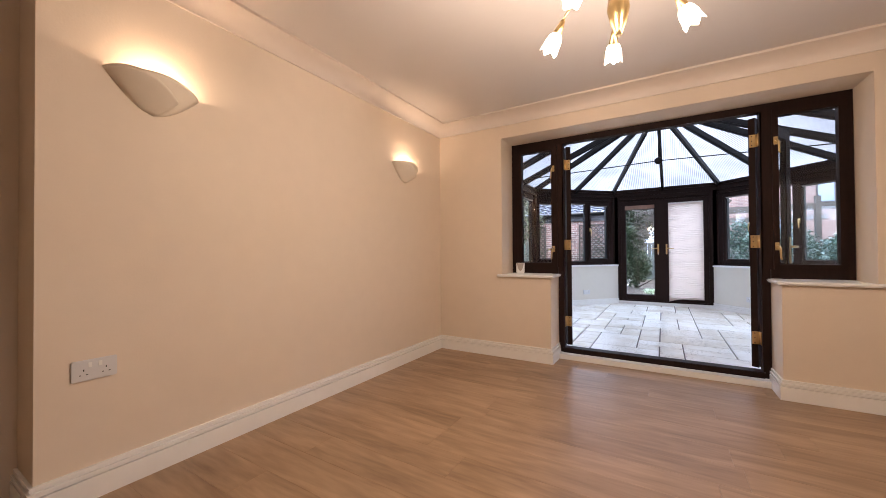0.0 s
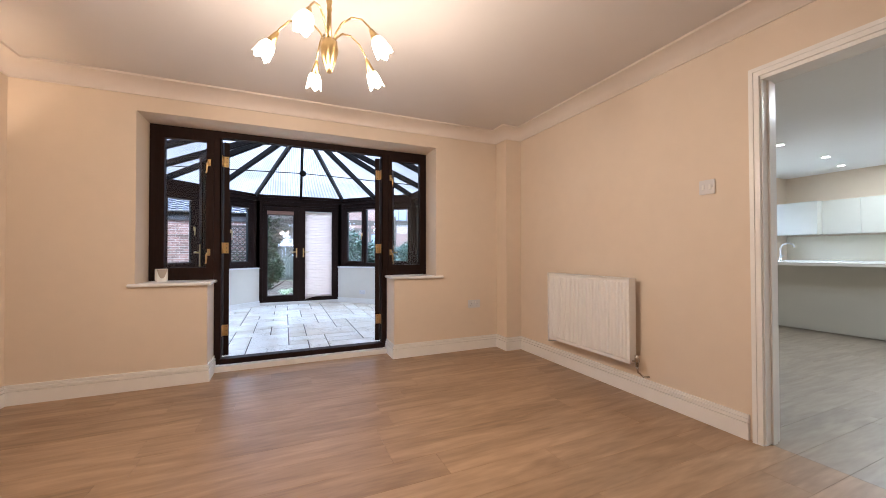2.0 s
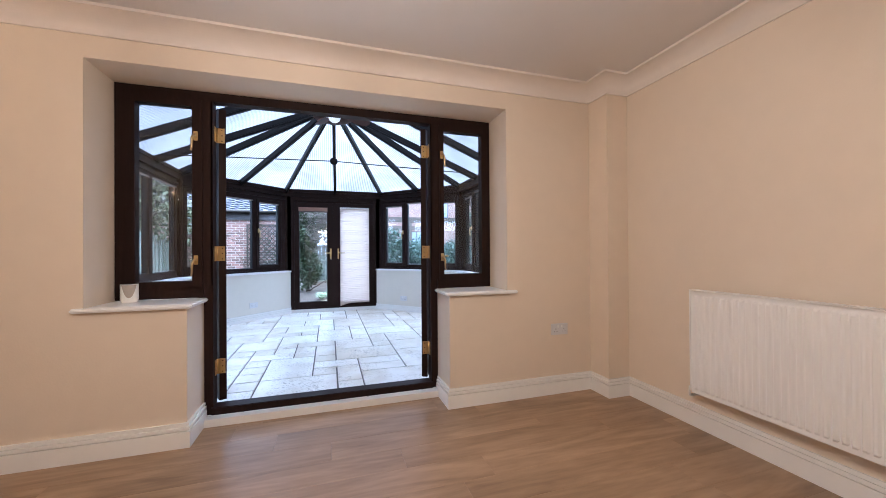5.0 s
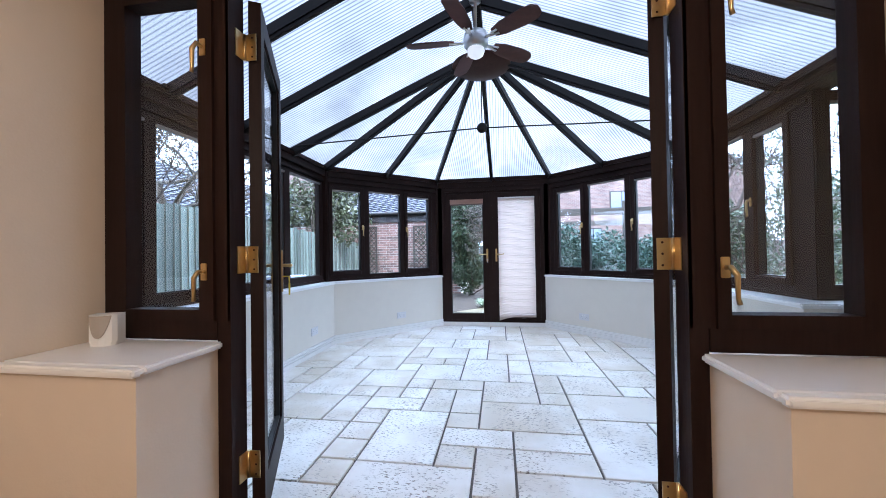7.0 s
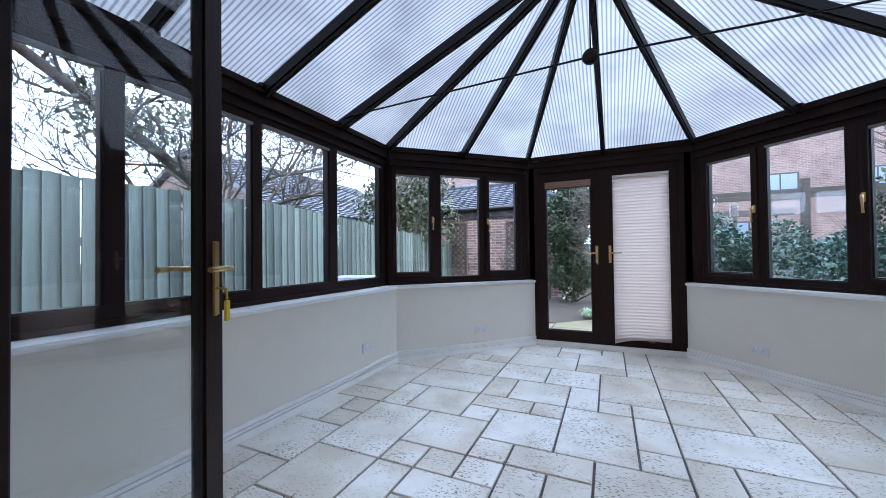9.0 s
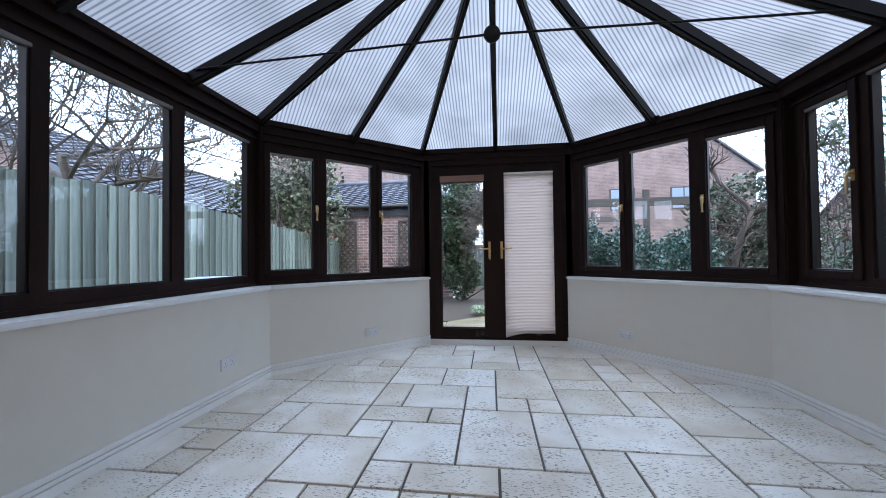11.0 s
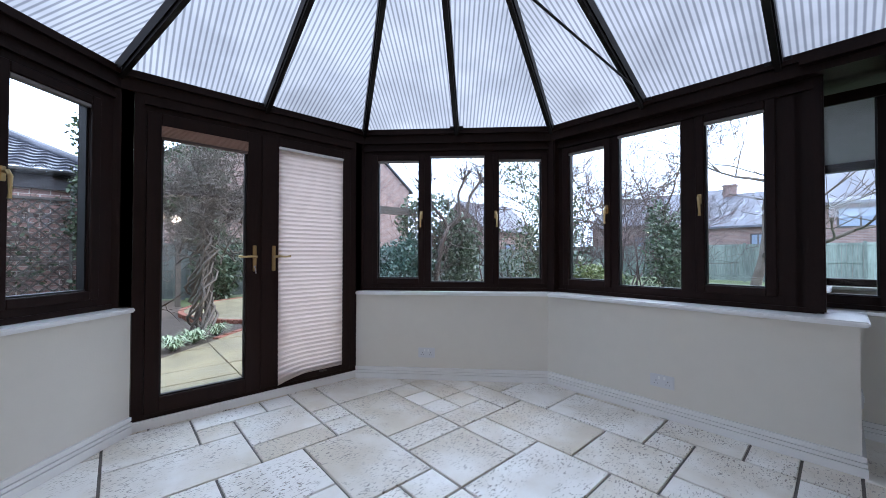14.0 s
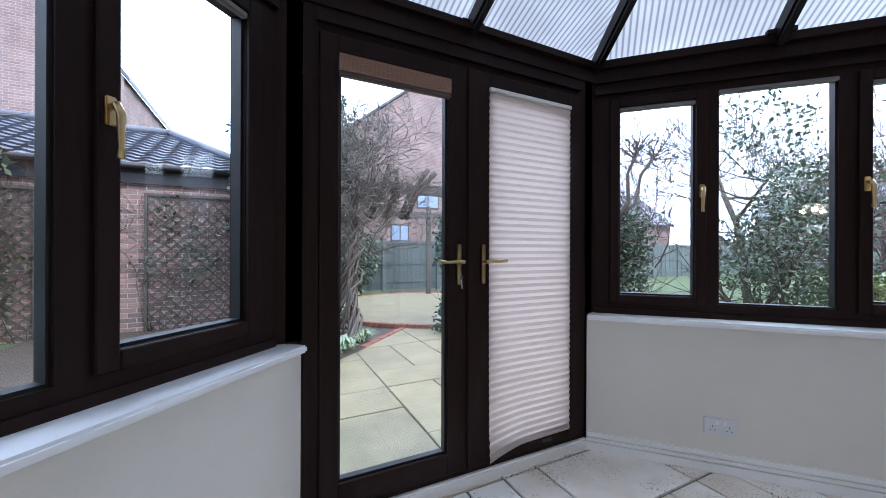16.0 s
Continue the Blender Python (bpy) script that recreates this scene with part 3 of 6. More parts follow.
def band(name, points, d0, d1, z0, z1, mat, label, cat, bevel=0.0):
    bm = shape()
    strip(bm, points, d0, d1, z0, z1)
    return structure(name, bevelled(bm, bevel, 2) if bevel else bm, mat, label, cat)


BRICKY = material("garden_brick_wall", (0.36, 0.17, 0.12), 0.9, grain=0.4, scale=14, bump=0.2)
band("wall_conservatory_1", INNER_L, 0, 0.24, -0.2, WTOP, PALEP, "low cream plastered wall under the windows", "wall")
band("wall_conservatory_2", [(1.09, 8.44), (2.25, 7.20), (2.25, 5.43)], 0, 0.24, -0.2, WTOP, PALEP, "low cream plastered wall under the windows", "wall")
band("wall_conservatory_3", [(2.4905, 5.43), (2.85, 5.43), (2.85, 5.285)], 0, 0.20, -0.2, WTOP - 0.004, PALEP, "low cream return beside the side door", "wall")
band("window_sill_3", INNER_L, -0.035, 0.17, WTOP, WTOP + 0.028, SILL, "white window board with a rounded nose", "window sill", 0.008)
band("window_sill_4", [(1.09, 8.44), (2.25, 7.20), (2.25, 5.43 - 0.035)], -0.035, 0.17, WTOP, WTOP + 0.028, SILL, "white window board with a rounded nose", "window sill", 0.008)
structure("window_sill_5", boxes((2.42, 2.9, 5.395, 5.62, WTOP - 0.001, WTOP + 0.026), bevel=0.006), SILL, "white window board on the return", "window sill")


def low_skirting(name, points):
    bm = shape()
    for d, z0, z1 in ((0.020, 0, 0.046), (0.006, 0.046, 0.053), (0.018, 0.053, 0.070), (0.005, 0.070, 0.077), (0.015, 0.077, 0.102)):
        strip(bm, points, -d, 0, z0, z1)
    return structure(name, bm, GLOSS, "narrow white moulded skirting", "skirting")


low_skirting("baseboard_4", INNER_L)
low_skirting("baseboard_5", INNER_R)
structure("baseboard_6", boxes((-0.455, 1.09, 8.435, 8.455, 0, 0.046), (-0.455, 1.09, 8.44, 8.455, 0.046, 0.056)), GLOSS, "white strip under the garden doors", "skirting")


RAILG = material("grey_blind_rail", (0.22, 0.20, 0.19), 0.5)


def fastener(parent, u, z, side):
    bm = boxes((u - 0.012, u + 0.012, -0.026, -0.018, z - 0.035, z + 0.035), bevel=0.003)
    tube(bm, [(u, -0.026, z + 0.01), (u, -0.045, z + 0.012), (u + side * 0.012, -0.055, z - 0.01), (u + side * 0.02, -0.052, z - 0.09), (u + side * 0.018, -0.05, z - 0.115)], [0.008, 0.010, 0.010, 0.007, 0.009], 8)
    part("handle", bm, BRASS, parent, "brass window fastener")


def window(name, a, b, u0, u1, panes, label):
    """A run of dark brown windows between a and b, standing on the window board. panes: from, to, bottom, top, side of the fastener."""
    m = facet(a, b)
    w = thing(name, label, "window", m, kind="structure")
    z0, z1 = WTOP + 0.027, 2.13
    bm = shape()
    edge = u0
    for p0, p1, g0, g1, side in panes:
        box(bm, edge, p0, 0, 0.07, z0, z1)
        box(bm, p0, p1, 0, 0.07, z0, g0)
        box(bm, p0, p1, 0, 0.07, g1, z1)
        edge = p1
    box(bm, edge, u1, 0, 0.07, z0, z1)
    box(bm, u0, u1, -0.022, 0, 2.055, 2.082)
    box(bm, u0, u1, -0.012, 0, z0, z0 + 0.03)
    part("window_frame", bm, BROWN, w)
    for p0, p1, g0, g1, side in panes:
        if side:
            s = 0.05
            bm = shape()
            for q in ((p0 - s, p0, -0.018, 0, g0 - s, g1 + s), (p1, p1 + s, -0.018, 0, g0 - s, g1 + s), (p0, p1, -0.018, 0, g0 - s, g0), (p0, p1, -0.018, 0, g1, g1 + s)):
                box(bm, *q)
            sash = part("sash", bevelled(bm, 0.004, 1), BROWN, w, "dark brown opening casement")
            fastener(sash, p0 - 0.025 if side < 0 else p1 + 0.025, g0 + 0.58, -side * 0.3)
        bm = shape()
        t = 0.009
        for q in ((p0, p0 + t, 0.012, 0.055, g0, g1), (p1 - t, p1, 0.012, 0.055, g0, g1), (p0 + t, p1 - t, 0.012, 0.055, g0, g0 + t), (p0 + t, p1 - t, 0.012, 0.055, g1 - t, g1)):
            box(bm, *q)
        part("gasket", bm, GASKET, w)
        part("blind_rail", boxes((p0 + 0.002, p1 - 0.002, -0.012, 0.012, g1 - 0.022, g1 - 0.002), bevel=0.003), RAILG, w, "grey blind head rail")
        g = part("pane", boxes((p0 + 0.002, p1 - 0.002, 0.03, 0.036, g0 + 0.002, g1 - 0.002)), GLASS, w)
        g.visible_shadow = False
    return w


window("window_2", (-1.79, 4.10), (-1.79, 7.26), 0.0, 3.15, [(0.12, 0.78, 0.87, 2.005, 0), (0.86, 1.565, 0.87, 1.998, 0), (1.635, 2.293, 0.87, 2.01, 0), (2.39, 3.048, 0.86, 2.02, 0)], "dark brown fixed windows facing the side fence")
window("window_3", (-1.76, 7.26), (-0.447, 8.555), 0.0, 1.70, [(0.075, 0.462, 0.90, 1.965, 1), (0.585, 1.075, 0.84, 1.985, 0), (1.19, 1.567, 0.893, 1.96, -1)], "dark brown windows, two of them casements, with brass fasteners")
window("window_4", (1.085, 8.555), (2.39, 7.25), 0.13, 1.846, [(0.262, 0.643, 0.886, 1.97, 1), (0.747, 1.25, 0.85, 2.01, 0), (1.37, 1.755, 0.887, 1.972, -1)], "dark brown windows, two of them casements, with brass fasteners")
window("window_5", (2.43, 7.25), (2.43, 5.0), 0.0, 1.66, [(0.15, 0.465, 0.89, 1.998, 1), (0.57, 1.005, 0.857, 2.05, 0), (1.14, 1.45, 0.902, 2.005, -1)], "dark brown windows facing the lawn, with brass fasteners")
w = window("window_6", (2.43, 5.60), (2.92, 5.60), -0.0, 0.42, [(0.07, 0.35, 0.86, 2.06, 0)], "narrow dark brown window in the return")
w = window("window_7", (2.85, 5.60), (2.85, 5.0), 0.0, 0.36, [(0.03, 0.262, 0.852, 2.085, 0)], "narrow dark brown window beside the side door")
structure("corner_post_1", boxes((-1.83, -1.74, 7.22, 7.30, WTOP + 0.026, 2.25), bevel=0.01), BROWN, "dark brown corner post", "post")
structure("corner_post_2", boxes((2.36, 2.46, 7.20, 7.30, WTOP + 0.026, 2.25), bevel=0.01), BROWN, "dark brown corner post", "post")
structure("corner_post_3", boxes((-0.62, -0.452, 8.46, 8.60, WTOP + 0.026, 2.25), (-0.52, -0.452, 8.46, 8.60, 0.0, 2.25), bevel=0.01), BROWN, "dark brown corner post", "post")
structure("corner_post_4", boxes((1.092, 1.26, 8.46, 8.60, WTOP + 0.026, 2.25), (1.092, 1.16, 8.46, 8.60, 0.0, 2.25), bevel=0.01), BROWN, "dark brown corner post", "post")
structure("corner_post_5", boxes((2.42, 2.52, 5.55, 5.64, WTOP + 0.03, 2.25), bevel=0.008), BROWN, "dark brown corner post", "post")

# garden doors
GD = thing("door_4", "dark brown glazed double doors to the garden, closed", "door", pose(0, 8.455, 0), kind="structure")
bm = shape()
for b in ((-0.45, -0.39, 0, 0.07, 0.056, 2.13), (1.03, 1.09, 0, 0.07, 0.056, 2.13), (-0.39, 1.03, 0, 0.07, 2.02, 2.13), (-0.39, 1.03, 0, 0.07, 0.056, 0.085), (-0.40, 1.04, -0.02, 0, 2.055, 2.082)):
    box(bm, *b)
part("door_frame", bm, BROWN, GD)
for x0, x1, g0, g1, zb in ((-0.388, 0.302, -0.312, 0.186, 0.185), (0.306, 1.028, 0.420, 0.944, 0.185)):
    bm = shape()
    for b in ((x0, g0, -0.016, 0.05, 0.088, 2.017), (g1, x1, -0.016, 0.05, 0.088, 2.017), (g0, g1, -0.016, 0.05, 0.088, zb), (g0, g1, -0.016, 0.05, 1.935, 2.017)):
        box(bm, *b)
    lf = part("leaf", bevelled(bm, 0.003, 1), BROWN, GD, "dark brown glazed door leaf")
    bm = shape()
    for b in ((g0, g0 + 0.01, 0.0, 0.03, zb, 1.935), (g1 - 0.01, g1, 0.0, 0.03, zb, 1.935), (g0 + 0.01, g1 - 0.01, 0.0, 0.03, zb, zb + 0.01), (g0 + 0.01, g1 - 0.01, 0.0, 0.03, 1.925, 1.935)):
        box(bm, *b)
    part("gasket", bm, GASKET, lf)
    g = part("pane", boxes((g0 + 0.003, g1 - 0.003, 0.012, 0.018, zb + 0.003, 1.932)), GLASS, lf)
    g.visible_shadow = False
    if x0 < 0:
        lever(lf, 0.243, 1.085, -0.016, -1, key=True)
    else:
        lever(lf, 0.378, 1.085, -0.016, 1)
part("meeting_bead", boxes((0.286, 0.322, -0.028, -0.016, 0.088, 2.017), bevel=0.005), BROWN, GD)

# pleated blinds on the doors
blind = thing("pleated_blind", "pink-cream pleated blind, lowered, its bottom edge sagging", "blind", pose(0, 8.455, 0))
bm = shape()
cols, pleats = 14, 104
rows = []
for r in range(pleats + 1):
    row = []
    for c in range(cols + 1):
        s = c / cols
        sag = 0.05 * max(0, 1 - s * 2.4) ** 1.5
        z = 1.93 + (0.14 - 1.93) * r / pleats - sag * (r / pleats) ** 9
        v = -0.018 - (0.006 if r % 2 else 0.0) - 0.015 * (r / pleats) ** 6 * (1 - s)
        row.append(bm.verts.new((0.412 + 0.538 * s, v, z)))
    rows.append(row)
for r in range(pleats):
    for c in range(cols):
        bm.faces.new((rows[r][c], rows[r][c + 1], rows[r + 1][c + 1], rows[r + 1][c]))
bl = part("fabric", bm, BLIND, blind)
sol = bl.modifiers.new("thickness", "SOLIDIFY")
sol.thickness = 0.0012
part("head_rail", boxes((0.41, 0.952, -0.034, -0.017, 1.925, 1.945), bevel=0.003), WHITE, blind)
part("handle", boxes((0.74, 0.80, -0.05, -0.035, 0.125, 0.137), bevel=0.002), material("dark_grip", (0.05, 0.04, 0.03), 0.4), blind, "small dark blind grip")
blind2 = thing("pleated_blind", "pink-cream pleated blind gathered up at the top of the door, coloured dark as in shade", "blind", pose(0, 8.455, 0))
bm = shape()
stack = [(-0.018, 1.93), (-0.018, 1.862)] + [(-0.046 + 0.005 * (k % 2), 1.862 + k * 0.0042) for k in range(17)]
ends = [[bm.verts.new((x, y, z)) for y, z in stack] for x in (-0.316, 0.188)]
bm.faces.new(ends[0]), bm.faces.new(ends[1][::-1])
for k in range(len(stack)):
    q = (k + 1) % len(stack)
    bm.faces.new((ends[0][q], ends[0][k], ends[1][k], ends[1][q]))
# same pink-cream cloth; the shade of its packed folds is put into the colour
part("fabric", bm, material("shaded_blind_fabric", (0.42, 0.26, 0.20), 0.9, grain=0.1, scale=40), blind2)
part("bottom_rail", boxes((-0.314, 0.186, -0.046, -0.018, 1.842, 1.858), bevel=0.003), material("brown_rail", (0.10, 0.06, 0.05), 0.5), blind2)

# side door, dark, half glazed
SD = thing("door_5", "dark brown half-glazed side door, closed, brass lever handle", "door", facet((2.85, 5.24), (2.85, 4.3)), kind="structure")
bm = shape()
for b in ((0, 0.03, 0, 0.07, 0.02, 2.17), (0.85, 0.90, 0, 0.07, 0.02, 2.17), (0.03, 0.85, 0, 0.07, 2.09, 2.17), (0.0, 0.90, -0.03, 0.07, 0.0, 0.02)):
    box(bm, *b)
part("door_frame", bm, BROWN, SD)
bm = shape()
for b in ((0.032, 0.08, -0.014, 0.04, 0.025, 2.087), (0.75, 0.848, -0.014, 0.04, 0.025, 2.087), (0.08, 0.75, -0.014, 0.04, 0.025, 0.16), (0.08, 0.75, -0.014, 0.04, 0.76, 0.95), (0.08, 0.75, -0.014, 0.04, 2.03, 2.087)):
    box(bm, *b)
lf = part("leaf", bm, BROWN, SD)
part("panel", boxes((0.08, 0.75, 0.004, 0.03, 0.16, 0.76), (0.13, 0.70, -0.006, 0.03, 0.21, 0.71)), BROWN, lf)
g = part("pane", boxes((0.082, 0.748, 0.012, 0.018, 0.952, 2.028)), GLASS, lf)
g.visible_shadow = False
lever(lf, 0.045, 1.11, -0.014, 1)
structure("door_post", boxes((2.845, 2.92, 5.205, 5.24, 0.0, 2.17)), BROWN, "dark brown post beside the side door", "post")
structure("house_return_wall", boxes((2.25, 2.99, YO, 4.34, 0, 2.25), (2.85, 2.99, 5.10, 5.11, 2.17, 2.25)), PALEP, "cream plastered return of the house wall", "wall")

# eaves beam and soffit
EZ = 2.25
EAVE = [(-1.75, YO), (-1.75, 7.25), (-0.515, 8.445), (1.17, 8.445), (2.35, 7.225), (2.35, YO)]
bm = shape()
strip(bm, EAVE, -0.0, 0.20, 2.125, 2.20)
strip(bm, EAVE, -0.025, 0.20, 2.20, 2.225)
strip(bm, EAVE, 0.01, 0.24, 2.225, EZ + 0.01)
structure("eaves_beam", bm, BROWN, "dark brown eaves beam under the glazed roof", "beam")
structure("soffit", boxes((2.52, 2.99, YO, 5.66, 2.172, 2.25), (2.30, 2.52, YO, 5.64, 2.17, 2.2)), BROWN, "dark brown soffit over the side door", "ceiling")

HUB = (0.28, 6.50, 3.10)
RAFTERS = []
for y in (4.32, 5.02, 5.73):
    RAFTERS += [((-1.74, y), (HUB[0] - 0.02, y)), ((2.37, y), (HUB[0] + 0.02, y))]
HIP = [(-1.76, 6.50), (-1.76, 7.25), (-1.125, 7.84), (-0.525, 8.465), (0.325, 8.465), (1.18, 8.465), (1.745, 7.815), (2.37, 7.235), (2.37, 6.47)]
for k, p in enumerate(HIP):
    d = Vector((p[0] - HUB[0], p[1] - HUB[1])).normalized()
    RAFTERS.append((p, (HUB[0] + d.x * 0.05, HUB[1] + d.y * 0.05)))
roof = thing("roof_frame", "dark brown rafters, ridge and tie rod of the glazed roof", "roof frame", kind="structure")
for a, b in RAFTERS:
    bm = shape()
    bar(bm, (*a, EZ - 0.015), (*b, HUB[2] - 0.015), 0.046, 0.068)
    bar(bm, (*a, EZ - 0.06), (*b, HUB[2] - 0.06), 0.028, 0.03)
    part("rafter", bm, RAFTER, roof)
for a, b in RAFTERS:
    d = (Vector(b) - Vector(a)).normalized()
    s = Vector((-d.y, d.x))
    p = Vector(a) + d * 0.01
    bm = shape()
    bar(bm, (*(p - s * 0.06), EZ - 0.005), (*(p + s * 0.06), EZ - 0.005), 0.03, 0.022)
    part("rafter_foot", bm, RAFTER, roof)
bm = shape()
bar(bm, (HUB[0], YO, HUB[2] - 0.02), (HUB[0], HUB[1], HUB[2] - 0.02), 0.075, 0.11)
part("ridge_beam", bm, RAFTER, roof)
bm = shape()
lathe(bm, [(0.03, -0.235), (0.12, -0.222), (0.22, -0.185), (0.285, -0.15), (0.29, -0.135), (0.24, -0.125), (0.12, -0.05)], 32, pose(*HUB))
part("hub_boss", bm, DARKWOOD, roof, "round dark wooden boss where the rafters meet")
bm = shape()
tube(bm, [(-1.70, 6.47, 2.285), (HUB[0], 6.46, 2.335), (2.28, 6.46, 2.285)], 0.007, 8)
part("tie_rod", bm, RAFTER, roof, "thin black tie rod")
bm = shape()
lathe(bm, [(0.01, -0.022), (0.045, -0.02), (0.052, 0), (0.045, 0.02), (0.01, 0.022)], 22, pose(HUB[0], 6.46, 2.335, 90, 0, 0))
tube(bm, [(HUB[0], 6.46, 2.33), (HUB[0], 6.46, 2.80)], 0.005, 6)
part("tie_boss", bm, RAFTER, roof, "round black plate on the tie rod")


def roof_sheet(a, b, c, d):
    """One sheet between two rafters, a and b at the eaves, c and d at the ridge. Its flutes run up the slope."""
    bm = shape()
    uv = bm.loops.layers.uv.new("flutes")
    along = (Vector(b) - Vector(a)).normalized()
    vs = [bm.verts.new(p) for p in ((a, b, c, d) if c != d else (a, b, c))]
    f = bm.faces.new(vs)
    for lp in f.loops:
        lp[uv].uv = ((lp.vert.co - Vector(a)).dot(along) + 5.0, (lp.vert.co - Vector(a)).length)
    return part("roof_sheet", bm, SHEET, panes)


panes = thing("roof_glazing", "white fluted polycarbonate roof sheets", "roof", kind="structure")
TOPZ = 0.03
ys = [YO, 4.32, 5.02, 5.73, 6.512]
for y0, y1 in zip(ys, ys[1:]):
    roof_sheet((-1.82, y0, EZ + TOPZ - 0.012), (-1.82, y1, EZ + TOPZ - 0.012), (HUB[0], y1, HUB[2] + TOPZ), (HUB[0], y0, HUB[2] + TOPZ))
    roof_sheet((2.40, y1, EZ + TOPZ - 0.012), (2.40, y0, EZ + TOPZ - 0.012), (HUB[0], y0, HUB[2] + TOPZ), (HUB[0], y1, HUB[2] + TOPZ))
for p, q in zip(HIP, HIP[1:]):
    grow = [Vector(HUB[:2]) + (Vector(r) - Vector(HUB[:2])) * 1.035 for r in (p, q)]
    apex = (HUB[0], HUB[1], HUB[2] + TOPZ)
    roof_sheet((*grow[0], EZ + TOPZ - 0.012), (*grow[1], EZ + TOPZ - 0.012), apex, apex)
structure("wall_house_outside", boxes((-2.1, OX0, YO, YO + 0.012, 0, 3.1), (OX1, 2.9, YO, YO + 0.012, 0, 3.1), (OX0, OX1, YO, YO + 0.012, 2.13, 3.1)), PALEP, "cream rendered house wall inside the conservatory", "wall")
structure("wall_house_upper", boxes((-6.0, 9.0, 3.6, YO, 2.52, 6.2), (-6.0, -2.4, 3.8, YO, -0.2, 2.52)), BRICKY, "red brick house wall above the glazed roof", "wall")

# ---------------------------------------------------------------- lights and fittings
CH = (0.192, 1.895)
ch = thing("chandelier", "five-arm brass ceiling light with white tulip glass shades, lit", "ceiling light", pose(*CH, 0))
bm = shape()
lathe(bm, [(0.010, 1.832), (0.015, 1.845), (0.028, 1.88), (0.039, 1.93), (0.035, 1.968), (0.012, 1.98)], 20)
lathe(bm, [(0.011, 1.98), (0.009, 2.10), (0.012, 2.11), (0.009, 2.125), (0.014, 2.145), (0.010, 2.16), (0.018, 2.175), (0.030, 2.225), (0.014, 2.245)], 16)
part("stem", bm, BRASS, ch, "turned brass stem")
bm = shape()
for k in range(5):
    z = 2.25 + k * 0.026
    pts = [(0.009 * math.cos(a) * (k % 2), 0.009 * math.cos(a) * (1 - k % 2), z + 0.017 * math.sin(a)) for a in (2 * math.pi * j / 10 for j in range(11))]
    tube(bm, pts, 0.0028, 6)
part("chain", bm, BRASS, ch)
bm = shape()
lathe(bm, [(0.03, H - 0.045), (0.05, H - 0.02), (0.055, H - 0.001)], 20)
part("ceiling_rose", bm, BRASS, ch)
for k in range(5):
    a = radians(100 + 72 * k)
    cx, cy = math.cos(a), math.sin(a)

    def at(r, z):
        return (cx * r, cy * r, z)

    bm = shape()
    tube(bm, [at(0.02, 1.96), at(0.035, 2.0), at(0.068, 2.035), at(0.115, 2.047), at(0.165, 2.028), at(0.20, 1.99), at(0.214, 1.965)], 0.0042, 8)
    arm = part("arm", bm, BRASS, ch, "curved brass arm")
    tilt = Matrix.Translation(at(0.212, 1.968)) @ Matrix.Rotation(a, 4, "Z") @ Matrix.Rotation(radians(150), 4, "Y")
    bm = shape()
    lathe(bm, [(0.006, -0.012), (0.010, 0.0), (0.020, 0.048), (0.018, 0.052)], 16, tilt)
    part("lamp_cup", bm, BRASS, arm)
    bm = shape()
    rings = []
    sides = 20
    for r, z in ((0.016, 0.042), (0.026, 0.056), (0.032, 0.078), (0.033, 0.098), (0.036, 0.116)):
        ring = []
        for s in range(sides):
            b = 2 * math.pi * s / sides
            lobe = 1 + (0.07 * math.cos(5 * b)) * (z - 0.042) / 0.085
            ring.append(bm.verts.new(tilt @ Vector((r * lobe * math.cos(b), r * lobe * math.sin(b), z + (0.009 * math.cos(5 * b) if z > 0.11 else 0)))))
        rings.append(ring)
    for r, s in zip(rings, rings[1:]):
        for q in range(sides):
            bm.faces.new((r[q], r[(q + 1) % sides], s[(q + 1) % sides], s[q])).smooth = True
    bm.faces.new(rings[0][::-1])
    sh = part("shade", bm, SHADE, arm, "white tulip glass shade, lit")
    p = tilt @ Vector((0, 0, 0.17))
    lamp("bulb_light", "POINT", pose(CH[0] + p.x, CH[1] + p.y, p.z), 5.5, WARM, 0.04)


